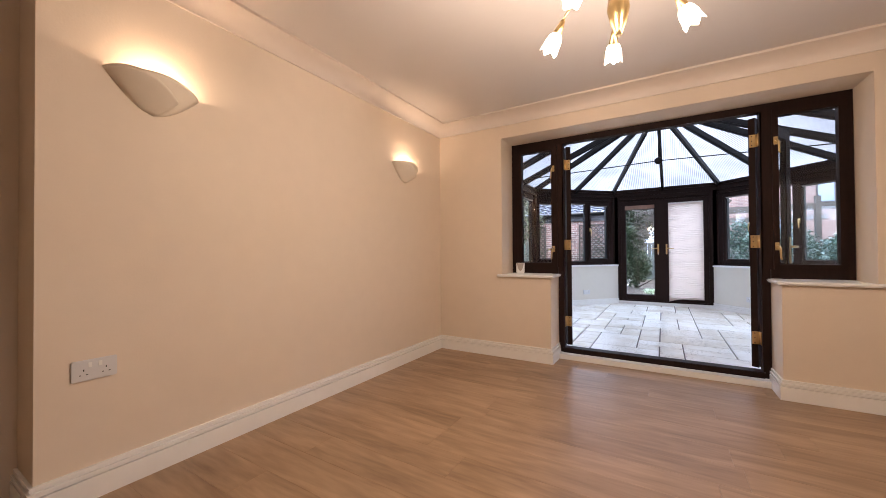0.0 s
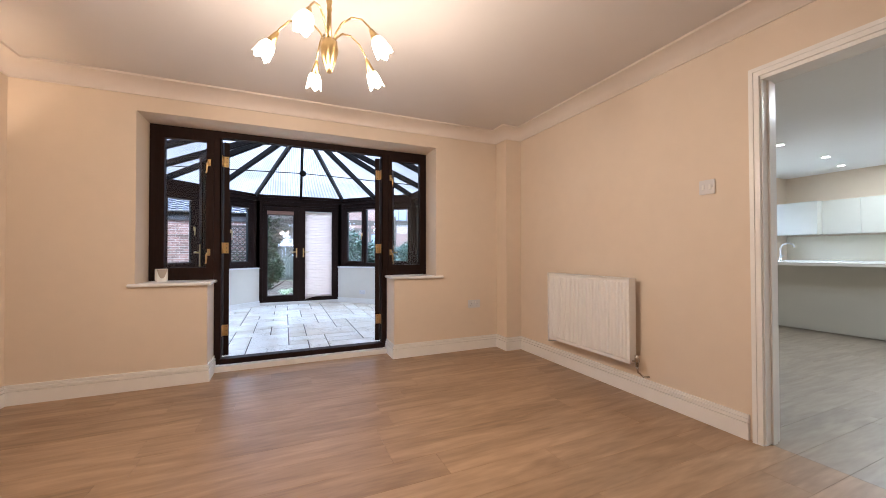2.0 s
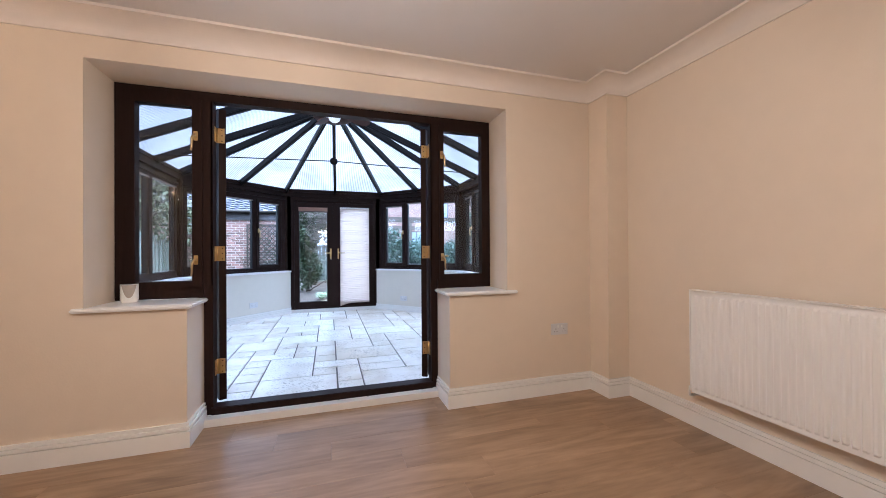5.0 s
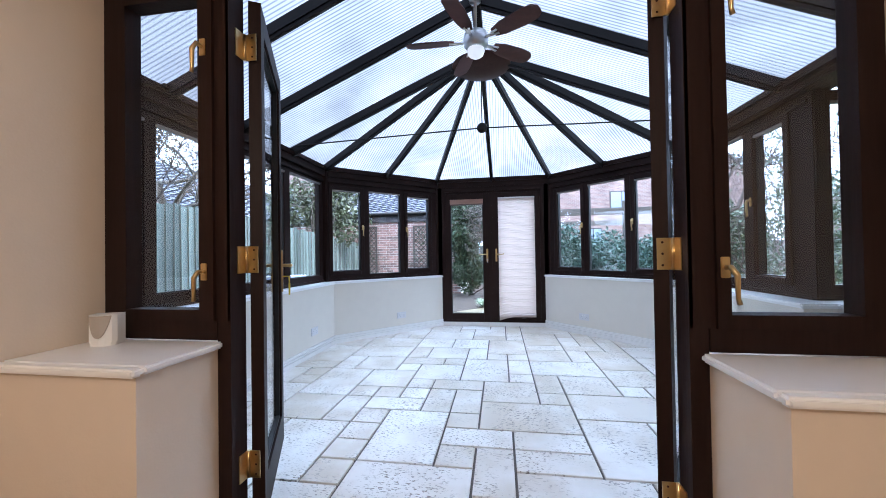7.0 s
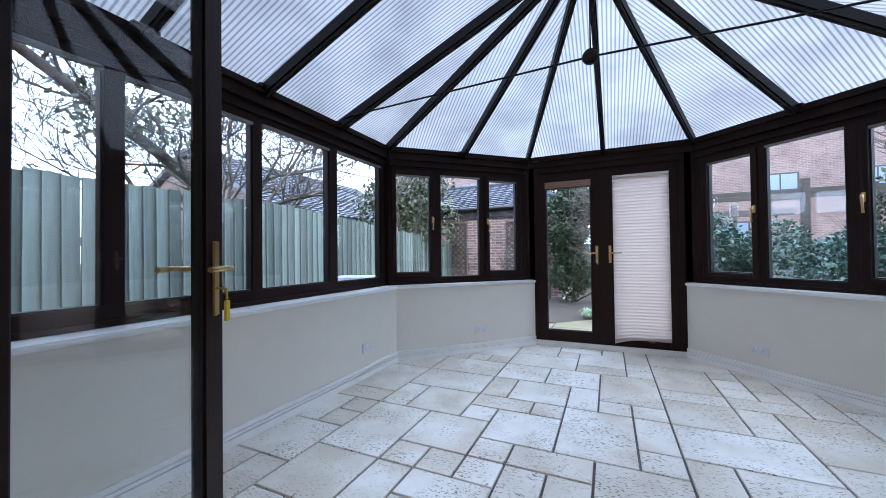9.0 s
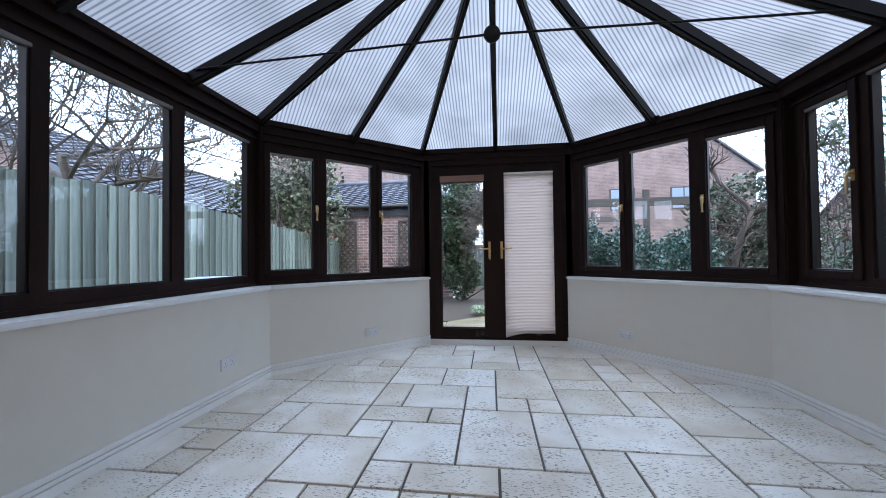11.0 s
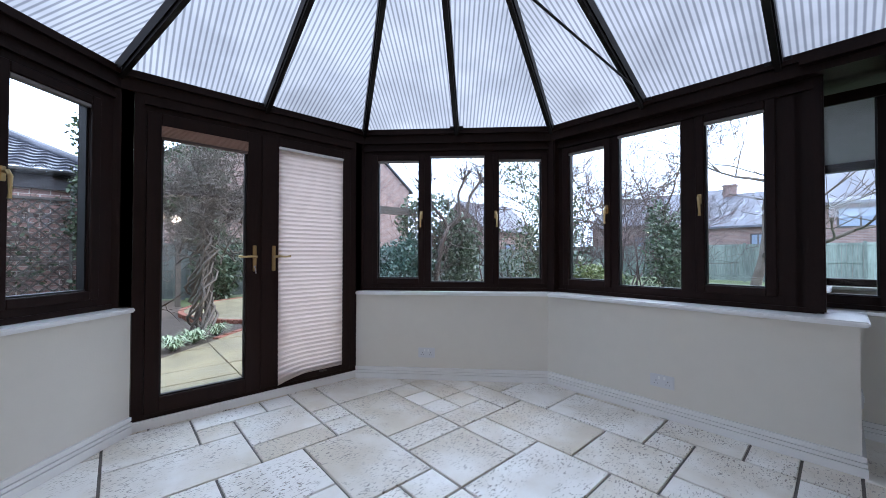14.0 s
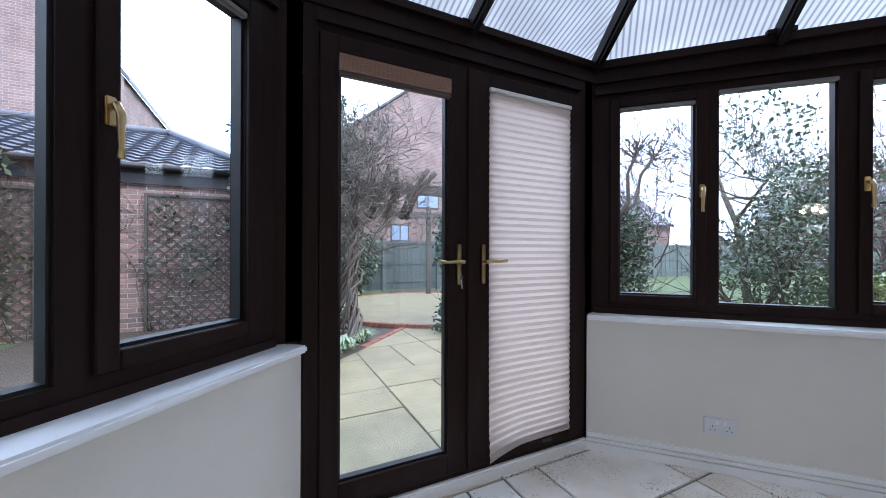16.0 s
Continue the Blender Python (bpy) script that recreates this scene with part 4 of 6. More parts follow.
def sconce(y, z):
    """Two overlapping leaf shells that throw their light up the wall."""
    s = thing("wall_light", "cream ceramic wall light of two overlapping leaves, lit", "wall light", pose(XL, y, z), group="pair of wall lights")
    for name, y0, y1, tip, lift, out, hgt in (("front_leaf", -0.185, 0.075, 0.0, 0.025, 0.125, 0.095), ("back_leaf", -0.15, 0.20, 0.0, 0.03, 0.092, 0.03)):
        bm = shape()
        n, mrow = 18, 10
        rows = []
        for i in range(n + 1):
            t = i / n
            yy = y0 + (y1 - y0) * t
            depth = out * math.sin(math.pi * min(1, max(0, t * (0.78 if name == "front_leaf" else 1)))) ** 0.55
            top = 0.165 + lift * math.sin(math.pi * t) - hgt * t ** 1.8
            row = []
            for j in range(mrow + 1):
                q = j / mrow
                zz = top * q
                yb = tip + (yy - tip) * (q ** 0.62)
                row.append(bm.verts.new((depth * (q ** 0.7) * 0.9, yb, zz)))
            rows.append(row)
        for i in range(n):
            for j in range(mrow):
                bm.faces.new((rows[i][j], rows[i + 1][j], rows[i + 1][j + 1], rows[i][j + 1])).smooth = True
        bmesh.ops.remove_doubles(bm, verts=bm.verts, dist=0.0005)
        ob = part(name, bm, CREAMP, s)
        mod = ob.modifiers.new("thickness", "SOLIDIFY")
        mod.thickness = 0.005
    bm = shape()
    lathe(bm, [(0.006, 0.075), (0.010, 0.08), (0.016, 0.09), (0.016, 0.10), (0.006, 0.108)], 14, pose(0.026, 0.0, 0))
    part("bulb", bm, SHADE, s)
    lamp("sconce_light", "POINT", pose(XL + 0.05, y + 0.02, z + 0.135), 2.6, (1.0, 0.74, 0.52), 0.02)


sconce(1.16, 1.69)
sconce(3.13, 1.69)


def outlet(m, w=0.146, h=0.086, sockets=2, label="white plastic double socket", cat="socket"):
    """A face plate on a wall; local x along the wall, y out of the room, z up."""
    o = thing("wall_socket" if sockets else "light_switch", label, cat, m)
    part("face_plate", boxes((-w / 2, w / 2, -0.011, 0, -h / 2, h / 2), bevel=0.003), SOCKETW, o)
    if sockets:
        for sx in (-0.036, 0.036):
            bm = boxes((sx - 0.002, sx + 0.002, -0.0116, -0.0108, -0.002, 0.006), (sx - 0.014, sx - 0.008, -0.0116, -0.0108, -0.019, -0.0155), (sx + 0.008, sx + 0.014, -0.0116, -0.0108, -0.019, -0.0155))
            part("pin_holes", bm, GASKET, o)
            part("rocker", boxes((sx * 0.45 - 0.006, sx * 0.45 + 0.006, -0.015, -0.011, 0.012, 0.032), bevel=0.001), WHITE, o)
    else:
        for sx in (-0.02, 0.02):
            part("rocker", boxes((sx - 0.007, sx + 0.007, -0.0155, -0.011, -0.014, 0.014), bevel=0.001), WHITE, o)
        for sx in (-w / 2 + 0.012, w / 2 - 0.012):
            bm = shape()
            lathe(bm, [(0.003, 0), (0.002, 0.001)], 8, pose(sx, -0.011, 0, 90, 0, 0))
            part("screw", bm, STEEL, o)
    return o


def on_wall(a, b, u, z):
    return facet(a, b) @ pose(u, 0, z)


outlet(on_wall((XL, 0), (XL, 3), 0.955, 0.545))
outlet(on_wall((-1, YB), (2, YB), 2.92, 0.495))
outlet(on_wall((XR, 3), (XR, 0), 3 - 1.645, 1.45), 0.09, 0.088, 0, "white double light switch", "switch")
outlet(on_wall((1.09, 8.44), (2.25, 7.20), 0.642, 0.235))
outlet(on_wall((2.25, 7.2), (2.25, 5.43), 7.2 - 6.32, 0.243))
outlet(on_wall((-1.64, 7.20), (-0.455, 8.44), 0.975, 0.245))
outlet(on_wall((-1.64, 4), (-1.64, 7.2), 2.70, 0.262))
outlet(on_wall((2.25, 5.43), (2.85, 5.43), 0.22, 0.33), 0.09, 0.088, 0, "white single plate on the return wall", "socket")

# radiator
RA = thing("radiator", "white panel radiator with a ribbed front under the light switch", "radiator", facet((XR - 0.03, 2.98), (XR - 0.03, 2.1)))
RW, RZ0, RZ1 = 0.872, 0.25, 0.865
bm = shape()
n = 27
us, vs = [0.0], [0.0]
for k in range(n):
    u0, u1 = 0.02 + (RW - 0.04) * k / n, 0.02 + (RW - 0.04) * (k + 1) / n
    us += [u0, u0 + 0.007, u1 - 0.013, u1 - 0.006]
    vs += [0.0, -0.008, -0.008, 0.0]
us.append(RW), vs.append(0.0)
zs = [(RZ0, 0.0), (RZ0 + 0.022, 0.0), (RZ0 + 0.034, 1.0), (RZ1 - 0.040, 1.0), (RZ1 - 0.028, 0.0), (RZ1 - 0.006, 0.0)]
grid = [[bm.verts.new((u, -0.086 + v * f, z)) for u, v in zip(us, vs)] for z, f in zs]
back = [[bm.verts.new((u, -0.078, z)) for u in us] for z in (RZ0, RZ1 - 0.006)]
for a, b in zip(grid, grid[1:]):
    for k in range(len(us) - 1):
        bm.faces.new((a[k], a[k + 1], b[k + 1], b[k]))
for k in range(len(us) - 1):
    bm.faces.new((back[0][k + 1], back[0][k], back[1][k], back[1][k + 1]))
    bm.faces.new((grid[0][k + 1], grid[0][k], back[0][k], back[0][k + 1]))
    bm.faces.new((grid[-1][k], grid[-1][k + 1], back[1][k + 1], back[1][k]))
part("front_panel", bm, RADW, RA)
part("back_panel", boxes((0.0, RW, -0.045, -0.033, RZ0, RZ1 - 0.006)), RADW, RA)
for u in (-0.002, RW):
    part("side_cover", boxes((u - 0.001, u + 0.003, -0.096, -0.03, RZ0 + 0.01, RZ1)), RADW, RA)
bm = boxes((0, RW, -0.096, -0.03, RZ1 - 0.006, RZ1 - 0.003))
for k in range(40):
    box(bm, 0.01 + k * 0.0222, 0.018 + k * 0.0222, -0.092, -0.034, RZ1 - 0.003, RZ1)
part("top_grille", bm, RADW, RA)
for u in (0.1, RW - 0.1):
    part("bracket", boxes((u - 0.015, u + 0.015, -0.033, 0.03, RZ0 + 0.04, RZ1 - 0.06)), RADW, RA)
bm = shape()
lathe(bm, [(0.012, 0), (0.012, 0.03), (0.017, 0.032), (0.016, 0.075), (0.01, 0.08)], 14, pose(RW + 0.035, -0.062, RZ0 - 0.01))
tube(bm, [(RW, -0.062, RZ0 + 0.02), (RW + 0.035, -0.062, RZ0 + 0.02)], 0.008, 8)
tube(bm, [(RW + 0.035, -0.062, RZ0 - 0.01), (RW + 0.04, -0.055, RZ0 - 0.05), (RW + 0.055, -0.02, RZ0 - 0.085), (RW + 0.06, 0.03, RZ0 - 0.09)], 0.0075, 8)
part("valve", bm, material("chromed_valve", (0.6, 0.55, 0.5), 0.25, 1.0), RA, "small radiator valve and pipe")
bm = shape()
tube(bm, [(0, -0.062, RZ0 + 0.02), (-0.03, -0.062, RZ0 + 0.02), (-0.03, -0.062, RZ0 - 0.03), (-0.03, 0.03, RZ0 - 0.04)], 0.0075, 8)
part("valve", bm, WHITE, RA)

# small white sensor on the window board: a rounded body with a darker shield-shaped lens
sensor = thing("alarm_sensor", "small white plastic sensor with grey lens on window board", "sensor", pose(-0.925, 3.975, OSILL + 0.0245, 0, 0, 20))
bm = shape()
plan = [(-0.042, 0.03), (-0.042, -0.012), (-0.034, -0.026), (-0.018, -0.034), (0.0, -0.037), (0.018, -0.034), (0.034, -0.026), (0.042, -0.012), (0.042, 0.03)]
prism(bm, [(x * 0.92, y) for x, y in plan], 0, 0.012)
prism(bm, plan, 0.012, 0.106)
part("body", bm, WHITE, sensor)
bm = shape()
cols = 16
rows = []
for k in range(cols + 1):
    x = -0.034 + 0.068 * k / cols
    y = -0.0405 + 12.0 * x * x
    low = 0.028 + 0.074 * abs(x / 0.034) ** 2.4
    rows.append([bm.verts.new((x, y - d, z)) for d, z in ((0, low), (0.002, low + 0.001), (0.002, 0.103), (0, 0.1035))])
for a, b in zip(rows, rows[1:]):
    for q in range(3):
        bm.faces.new((a[q], b[q], b[q + 1], a[q + 1]))
part("lens", bm, material("sensor_lens", (0.42, 0.37, 0.32), 0.5), sensor, "grey-brown curved lens")

# ceiling fan
FX, FYY, FZ = 0.28, 5.62, 2.67
fan = thing("ceiling_fan", "five-blade mahogany ceiling fan with a nickel motor and white glass light", "ceiling fan", pose(FX, FYY, 0))
bm = shape()
lathe(bm, [(0.05, HUB[2] - 0.075), (0.045, HUB[2] - 0.10), (0.012, HUB[2] - 0.11), (0.012, FZ + 0.10)], 16)
part("rod", bm, STEEL, fan)
bm = shape()
lathe(bm, [(0.03, FZ + 0.10), (0.085, FZ + 0.085), (0.095, FZ + 0.04), (0.09, FZ + 0.0), (0.07, FZ - 0.02), (0.062, FZ - 0.03)], 26)
part("motor", bm, STEEL, fan, "polished nickel motor housing")
bm = shape()
lathe(bm, [(0.062, FZ - 0.03), (0.066, FZ - 0.045), (0.055, FZ - 0.075), (0.03, FZ - 0.092), (0.002, FZ - 0.097)], 22)
part("light_glass", bm, FROST, fan, "white frosted glass bowl with a faint added glow")
for k in range(5):
    a = radians(182 + 72 * k)
    m = Matrix.Rotation(a, 4, "Z") @ Matrix.Translation((0, 0, FZ + 0.03)) @ Matrix.Rotation(radians(-14), 4, "X")
    bm = shape()
    outline = [(0.16, -0.035), (0.24, -0.058), (0.40, -0.068), (0.49, -0.060), (0.525, -0.03), (0.53, 0.0), (0.525, 0.03), (0.49, 0.060), (0.40, 0.068), (0.24, 0.058), (0.16, 0.035)]
    prism(bm, outline, -0.004, 0.004)
    for v in bm.verts:
        v.co = m @ v.co
    bd = part("blade", bm, BLADE, fan, "dark red mahogany blade")
    bm = shape()
    bar(bm, m @ Vector((0.08, 0, -0.006)), m @ Vector((0.2, 0.018, -0.008)), 0.018, 0.005)
    bar(bm, m @ Vector((0.08, 0, -0.006)), m @ Vector((0.2, -0.018, -0.008)), 0.018, 0.005)
    part("blade_iron", bm, STEEL, bd)


def candle_sconce(x, z):
    s = thing("wall_light", "small wall light with a candle bulb, unlit", "wall light", pose(x, YO + 0.012, z))
    bm = shape()
    lathe(bm, [(0.035, 0), (0.035, 0.008), (0.012, 0.014)], 16, pose(0, 0, 0, -90, 0, 0))
    tube(bm, [(0, 0.012, 0), (0, 0.05, -0.02), (0, 0.085, 0.0), (0, 0.085, 0.03)], 0.005, 8)
    lathe(bm, [(0.02, 0.03), (0.022, 0.036), (0.011, 0.04), (0.011, 0.09)], 14, pose(0, 0.085, 0))
    part("bracket", bm, STEEL, s)
    bm = shape()
    lathe(bm, [(0.010, 0.09), (0.017, 0.115), (0.012, 0.15), (0.002, 0.175)], 14, pose(0, 0.085, 0))
    part("bulb", bm, WHITE, s)


candle_sconce(-1.32, 1.80)

# ---------------------------------------------------------------- kitchen beyond the doorway
structure("floor_kitchen", boxes((2.55, 9.2, -2.2, 4.0, -0.12, -0.012)), GROUT, "screed under the kitchen oak laminate", "floor")
structure("ceiling_kitchen", boxes((2.55, 9.2, -2.2, 3.8, H, H + 0.12)), material("white_ceiling", (0.88, 0.88, 0.88), 0.8, grain=0.02), "smooth white ceiling with downlights", "ceiling")
structure("wall_kitchen_1", boxes((8.45, 8.65, -2.2, 3.8, 0, H)), PAINT, "cream kitchen wall", "wall")
structure("wall_kitchen_2", boxes((2.55, 8.65, -2.4, -2.2, 0, H)), PAINT, "cream kitchen wall", "wall")
structure("wall_kitchen_3", boxes((2.57, 6.5, 3.8, 4.0, 0, H), (7.85, 8.65, 3.8, 4.0, 0, H), (6.5, 7.85, 3.8, 4.0, 0, 1.02), (6.5, 7.85, 3.8, 4.0, 2.08, H)), PAINT, "cream kitchen wall with a window", "wall")


kw = thing("window_8", "white-framed kitchen window over the worktop", "window", pose(7.175, 3.90, 1.02), kind="structure")
part("window_frame", boxes((-0.675, -0.61, -0.03, 0.03, 0, 1.06), (0.61, 0.675, -0.03, 0.03, 0, 1.06), (-0.61, 0.61, -0.03, 0.03, 0, 0.065), (-0.61, 0.61, -0.03, 0.03, 0.995, 1.06), (-0.03, 0.03, -0.03, 0.03, 0.065, 0.995)), GLOSS, kw)
g = part("pane", boxes((-0.61, 0.61, -0.004, 0.004, 0.065, 0.995)), GLASS, kw)
g.visible_shadow = False
part("window_sill", boxes((-0.72, 0.72, -0.16, -0.1005, -0.02, 0.004), bevel=0.004), SILL, kw)


def unit(name, x0, x1, y0, y1, z0, z1, label, doors=1, handleless=True):
    u = thing(name, label, "cabinet", pose((x0 + x1) / 2, (y0 + y1) / 2, 0), group="fitted kitchen")
    cx, cy = (x0 + x1) / 2, (y0 + y1) / 2
    part("body", boxes((x0 + 0.02 - cx, x1 - cx, y0 - cy, y1 - cy, z0, z1)), CABINET, u)
    for k in range(doors):
        a, b = y0 + (y1 - y0) * k / doors, y0 + (y1 - y0) * (k + 1) / doors
        part("cabinet_door", boxes((x0 - cx, x0 + 0.018 - cx, a + 0.002 - cy, b - 0.002 - cy, z0 + 0.003, z1 - 0.003), bevel=0.002), CABINET, u)
    return u


unit("wall_cabinet", 8.10, 8.45, 2.32, 3.20, 1.35, 1.90, "cream gloss wall cabinet", 2)
unit("wall_cabinet", 7.95, 8.45, 3.20, 3.80, 1.35, 1.90, "cream gloss corner wall cabinet", 1)
unit("wall_cabinet", 8.10, 8.45, 1.44, 1.68, 1.35, 1.90, "narrow cream gloss wall cabinet", 1)
unit("base_cabinet", 7.85, 8.45, 1.46, 1.80, 0.12, 0.88, "cream gloss base cabinet", 1)
unit("base_cabinet", 7.85, 8.45, 1.80, 2.50, 0.12, 0.88, "cream gloss base cabinet under the hob", 2)
unit("base_cabinet", 7.85, 8.45, 2.50, 3.80, 0.12, 0.88, "cream gloss base cabinet", 2)
tall = unit("tall_oven_unit", 7.85, 8.45, 0.82, 1.46, 0.12, 2.0, "tall cream gloss oven housing with drawers", 1)
structure("plinth_kitchen", boxes((7.90, 8.45, 0.82, 3.80, 0.0, 0.118)), CABINET, "cream kitchen plinth", "plinth")
oven = thing("double_oven", "black glass double oven with steel trims built into the tall unit", "oven", pose(7.85, 1.14, 0))
part("glass_front", boxes((-0.022, -0.002, -0.28, 0.28, 0.83, 1.19)), BLACKG, oven)
part("glass_front", boxes((-0.022, -0.002, -0.28, 0.28, 1.23, 1.44)), BLACKG, oven)
part("control_panel", boxes((-0.022, -0.002, -0.28, 0.28, 1.46, 1.56)), BLACKG, oven)
for z in (1.205, 1.445):
    bm = boxes((-0.024, -0.002, -0.285, 0.285, z, z + 0.012))
    tube(bm, [(-0.05, -0.24, z - 0.03), (-0.05, 0.24, z - 0.03)], 0.008, 8)
    part("handle", bm, STEEL, oven)
for z0, z1 in ((0.15, 0.46), (0.47, 0.64), (0.65, 0.80)):
    part("drawer_front", boxes((-0.31 - 0.006, -0.301, -0.315, 0.315, z0, z1), bevel=0.002), CABINET, tall)
ct = tagged(part("worktop", boxes((7.83, 8.45, 1.46, 3.80, 0.882, 0.922), bevel=0.003), COUNTER), "white worktop along the kitchen wall", "worktop")
sp = tagged(part("splashback", boxes((8.44, 8.448, 1.46, 3.80, 0.925, 1.33)), material("cream_splashback", (0.80, 0.76, 0.64), 0.3)), "cream splashback behind the hob", "splashback")
hob = thing("hob", "black gas hob with cast iron pan supports", "hob", pose(8.12, 2.12, 0.922))
part("glass_top", boxes((-0.22, 0.22, -0.33, 0.33, 0.0, 0.008)), BLACKG, hob)
for yy in (-0.22, 0, 0.22):
    part("pan_support", boxes((-0.18, 0.18, yy - 0.1, yy - 0.09, 0.008, 0.035), (-0.18, 0.18, yy + 0.09, yy + 0.1, 0.008, 0.035), (-0.01, 0.0, yy - 0.09, yy + 0.09, 0.015, 0.035)), GASKET, hob)
hood = thing("cooker_hood", "steel chimney cooker hood over a black glass canopy", "cooker hood", pose(8.2, 1.98, 0))
part("chimney", boxes((-0.08, 0.24, -0.14, 0.14, 1.62, H - 0.16)), STEEL, hood)
part("canopy", boxes((-0.28, 0.24, -0.36, 0.36, 1.56, 1.60), bevel=0.004), BLACKG, hood)
part("canopy_top", boxes((-0.2, 0.22, -0.25, 0.25, 1.60, 1.64), bevel=0.01), STEEL, hood)
isl = thing("kitchen_island", "cream breakfast bar island with a plain panelled back", "island", pose(6.5, 2.6, 0))
part("back_panel", boxes((0.02, 0.05, -1.07, 1.2, 0.01, 0.88)), CABINET, isl)
part("body", boxes((0.05, 0.62, -1.02, 1.2, 0.1, 0.88)), CABINET, isl)
part("end_panel", boxes((0.05, 0.62, -1.07, -1.02, 0.01, 0.88)), CABINET, isl)
top = tagged(part("worktop", boxes((6.15, 7.15, 1.45, 3.8, 0.882, 0.922), bevel=0.004), COUNTER), "white worktop of the breakfast bar", "worktop")
tap = thing("kitchen_tap", "chrome swan-neck mixer tap on the worktop", "tap", pose(6.95, 3.25, 0.922))
bm = shape()
lathe(bm, [(0.026, 0), (0.026, 0.012), (0.016, 0.018), (0.015, 0.05)], 14)
part("base", bm, STEEL, tap)
bm = shape()
tube(bm, [(0, 0, 0.05), (0, 0, 0.2), (0, -0.03, 0.25), (0, -0.09, 0.275), (0, -0.15, 0.25), (0, -0.165, 0.21)], 0.011, 10)
part("spout", bm, STEEL, tap)
bm = shape()
tube(bm, [(0.01, 0, 0.05), (0.05, 0.0, 0.075), (0.09, 0.0, 0.085)], [0.008, 0.007, 0.008], 8)
part("lever", bm, STEEL, tap)
for x, y in ((3.72, 0.82), (5.06, 0.91), (6.9, 1.05), (7.9, 1.15), (7.0, 2.75), (7.9, 2.9), (4.4, 2.6), (5.7, 2.7), (4.2, -0.8), (6.2, -0.8)):
    d = thing("downlight", "small round recessed ceiling downlight, lit", "ceiling light", pose(x, y, H), group="kitchen downlights")
    bm = shape()
    lathe(bm, [(0.048, -0.004), (0.05, -0.001), (0.05, 0.0)], 18)
    part("bezel", bm, WHITE, d)
    bm = shape()
    lathe(bm, [(0.036, -0.006), (0.036, -0.0042)], 18)
    part("lens", bm, SPOTG, d)
for x, y in ((4.2, 0.9), (6.0, 1.6), (7.4, 2.2), (4.8, -0.6)):
    lamp("downlight_light", "AREA", pose(x, y, H - 0.02), 9.5, COOL, 0.5)

# ---------------------------------------------------------------- garden and what lies beyond
GZ = -0.15
LAWN = material("lawn", (0.085, 0.12, 0.045), 0.95, grain=0.5, scale=3, bump=0.6, bump_scale=60)
SOIL = material("soil", (0.085, 0.065, 0.05), 0.95, grain=0.5, scale=12, bump=0.7, bump_scale=30)
SAND = stone_material("sandstone_slab", (0.28, 0.235, 0.14), (0.185, 0.16, 0.10), (0.12, 0.105, 0.07), 0.5, 0.42, 0.66)
BRICK = material("red_brown_brick", (0.37, 0.225, 0.20), 0.85, grain=0.45, scale=9, bump=0.25, bump_scale=50, spread=1.1, colour2=(0.18, 0.125, 0.115))
REDBRICK = material("red_edging_brick", (0.34, 0.13, 0.09), 0.85, grain=0.3, scale=10, bump=0.2, spread=0.5)


def coursed_brick(name, one, two, joint):
    """Brickwork too far off to pick apart: courses and joints at true size on upright walls."""
    m = bpy.data.materials.new(name)
    m.use_nodes = True
    n, l = m.node_tree.nodes, m.node_tree.links
    at, sep, add, com, br = n.new("ShaderNodeTexCoord"), n.new("ShaderNodeSeparateXYZ"), n.new("ShaderNodeMath"), n.new("ShaderNodeCombineXYZ"), n.new("ShaderNodeTexBrick")
    l.new(at.outputs["Object"], sep.inputs[0]), l.new(sep.outputs[0], add.inputs[0]), l.new(sep.outputs[1], add.inputs[1])
    l.new(add.outputs[0], com.inputs[0]), l.new(sep.outputs[2], com.inputs[1]), l.new(com.outputs[0], br.inputs["Vector"])
    br.inputs["Color1"].default_value, br.inputs["Color2"].default_value, br.inputs["Mortar"].default_value = (*one, 1), (*two, 1), (*joint, 1)
    br.inputs["Scale"].default_value, br.inputs["Mortar Size"].default_value = 1.0, 0.006
    br.inputs["Brick Width"].default_value, br.inputs["Row Height"].default_value = 0.225, 0.075
    big, mix = n.new("ShaderNodeTexNoise"), n.new("ShaderNodeMix")
    mix.data_type, mix.blend_type = "RGBA", "MULTIPLY"
    big.inputs["Scale"].default_value, mix.inputs[0].default_value = 1.4, 0.6
    l.new(at.outputs["Object"], big.inputs["Vector"]), l.new(br.outputs["Color"], mix.inputs[6]), l.new(big.outputs["Fac"], mix.inputs[7])
    b = n["Principled BSDF"]
    b.inputs["Roughness"].default_value = 0.9
    l.new(mix.outputs[2], b.inputs["Base Color"])
    return m


FARBRICK = coursed_brick("pink_house_brick", (0.33, 0.205, 0.18), (0.24, 0.155, 0.145), (0.40, 0.35, 0.32))
TILE = material("blue_grey_roof_tile", (0.095, 0.10, 0.125), 0.45, grain=0.35, scale=6, bump=0.15)
FENCE = material("weathered_fence", (0.225, 0.275, 0.245), 0.9, grain=0.6, scale=7, bump=0.4, bump_scale=30, spread=0.7, stretch=(1, 1, 0.1))
FENCE2 = material("grey_green_fence", (0.12, 0.145, 0.14), 0.9, grain=0.35, scale=6, bump=0.2, spread=0.4, stretch=(1, 1, 0.1))
BARK = material("grey_bark", (0.15, 0.125, 0.105), 0.95, grain=0.5, scale=14, bump=0.6, bump_scale=25)
BARKP = material("pale_climber_bark", (0.17, 0.148, 0.13), 0.95, grain=0.5, scale=14, bump=0.4, bump_scale=25)
BARKR = material("reddish_twig", (0.13, 0.09, 0.085), 0.95, grain=0.4, scale=14)
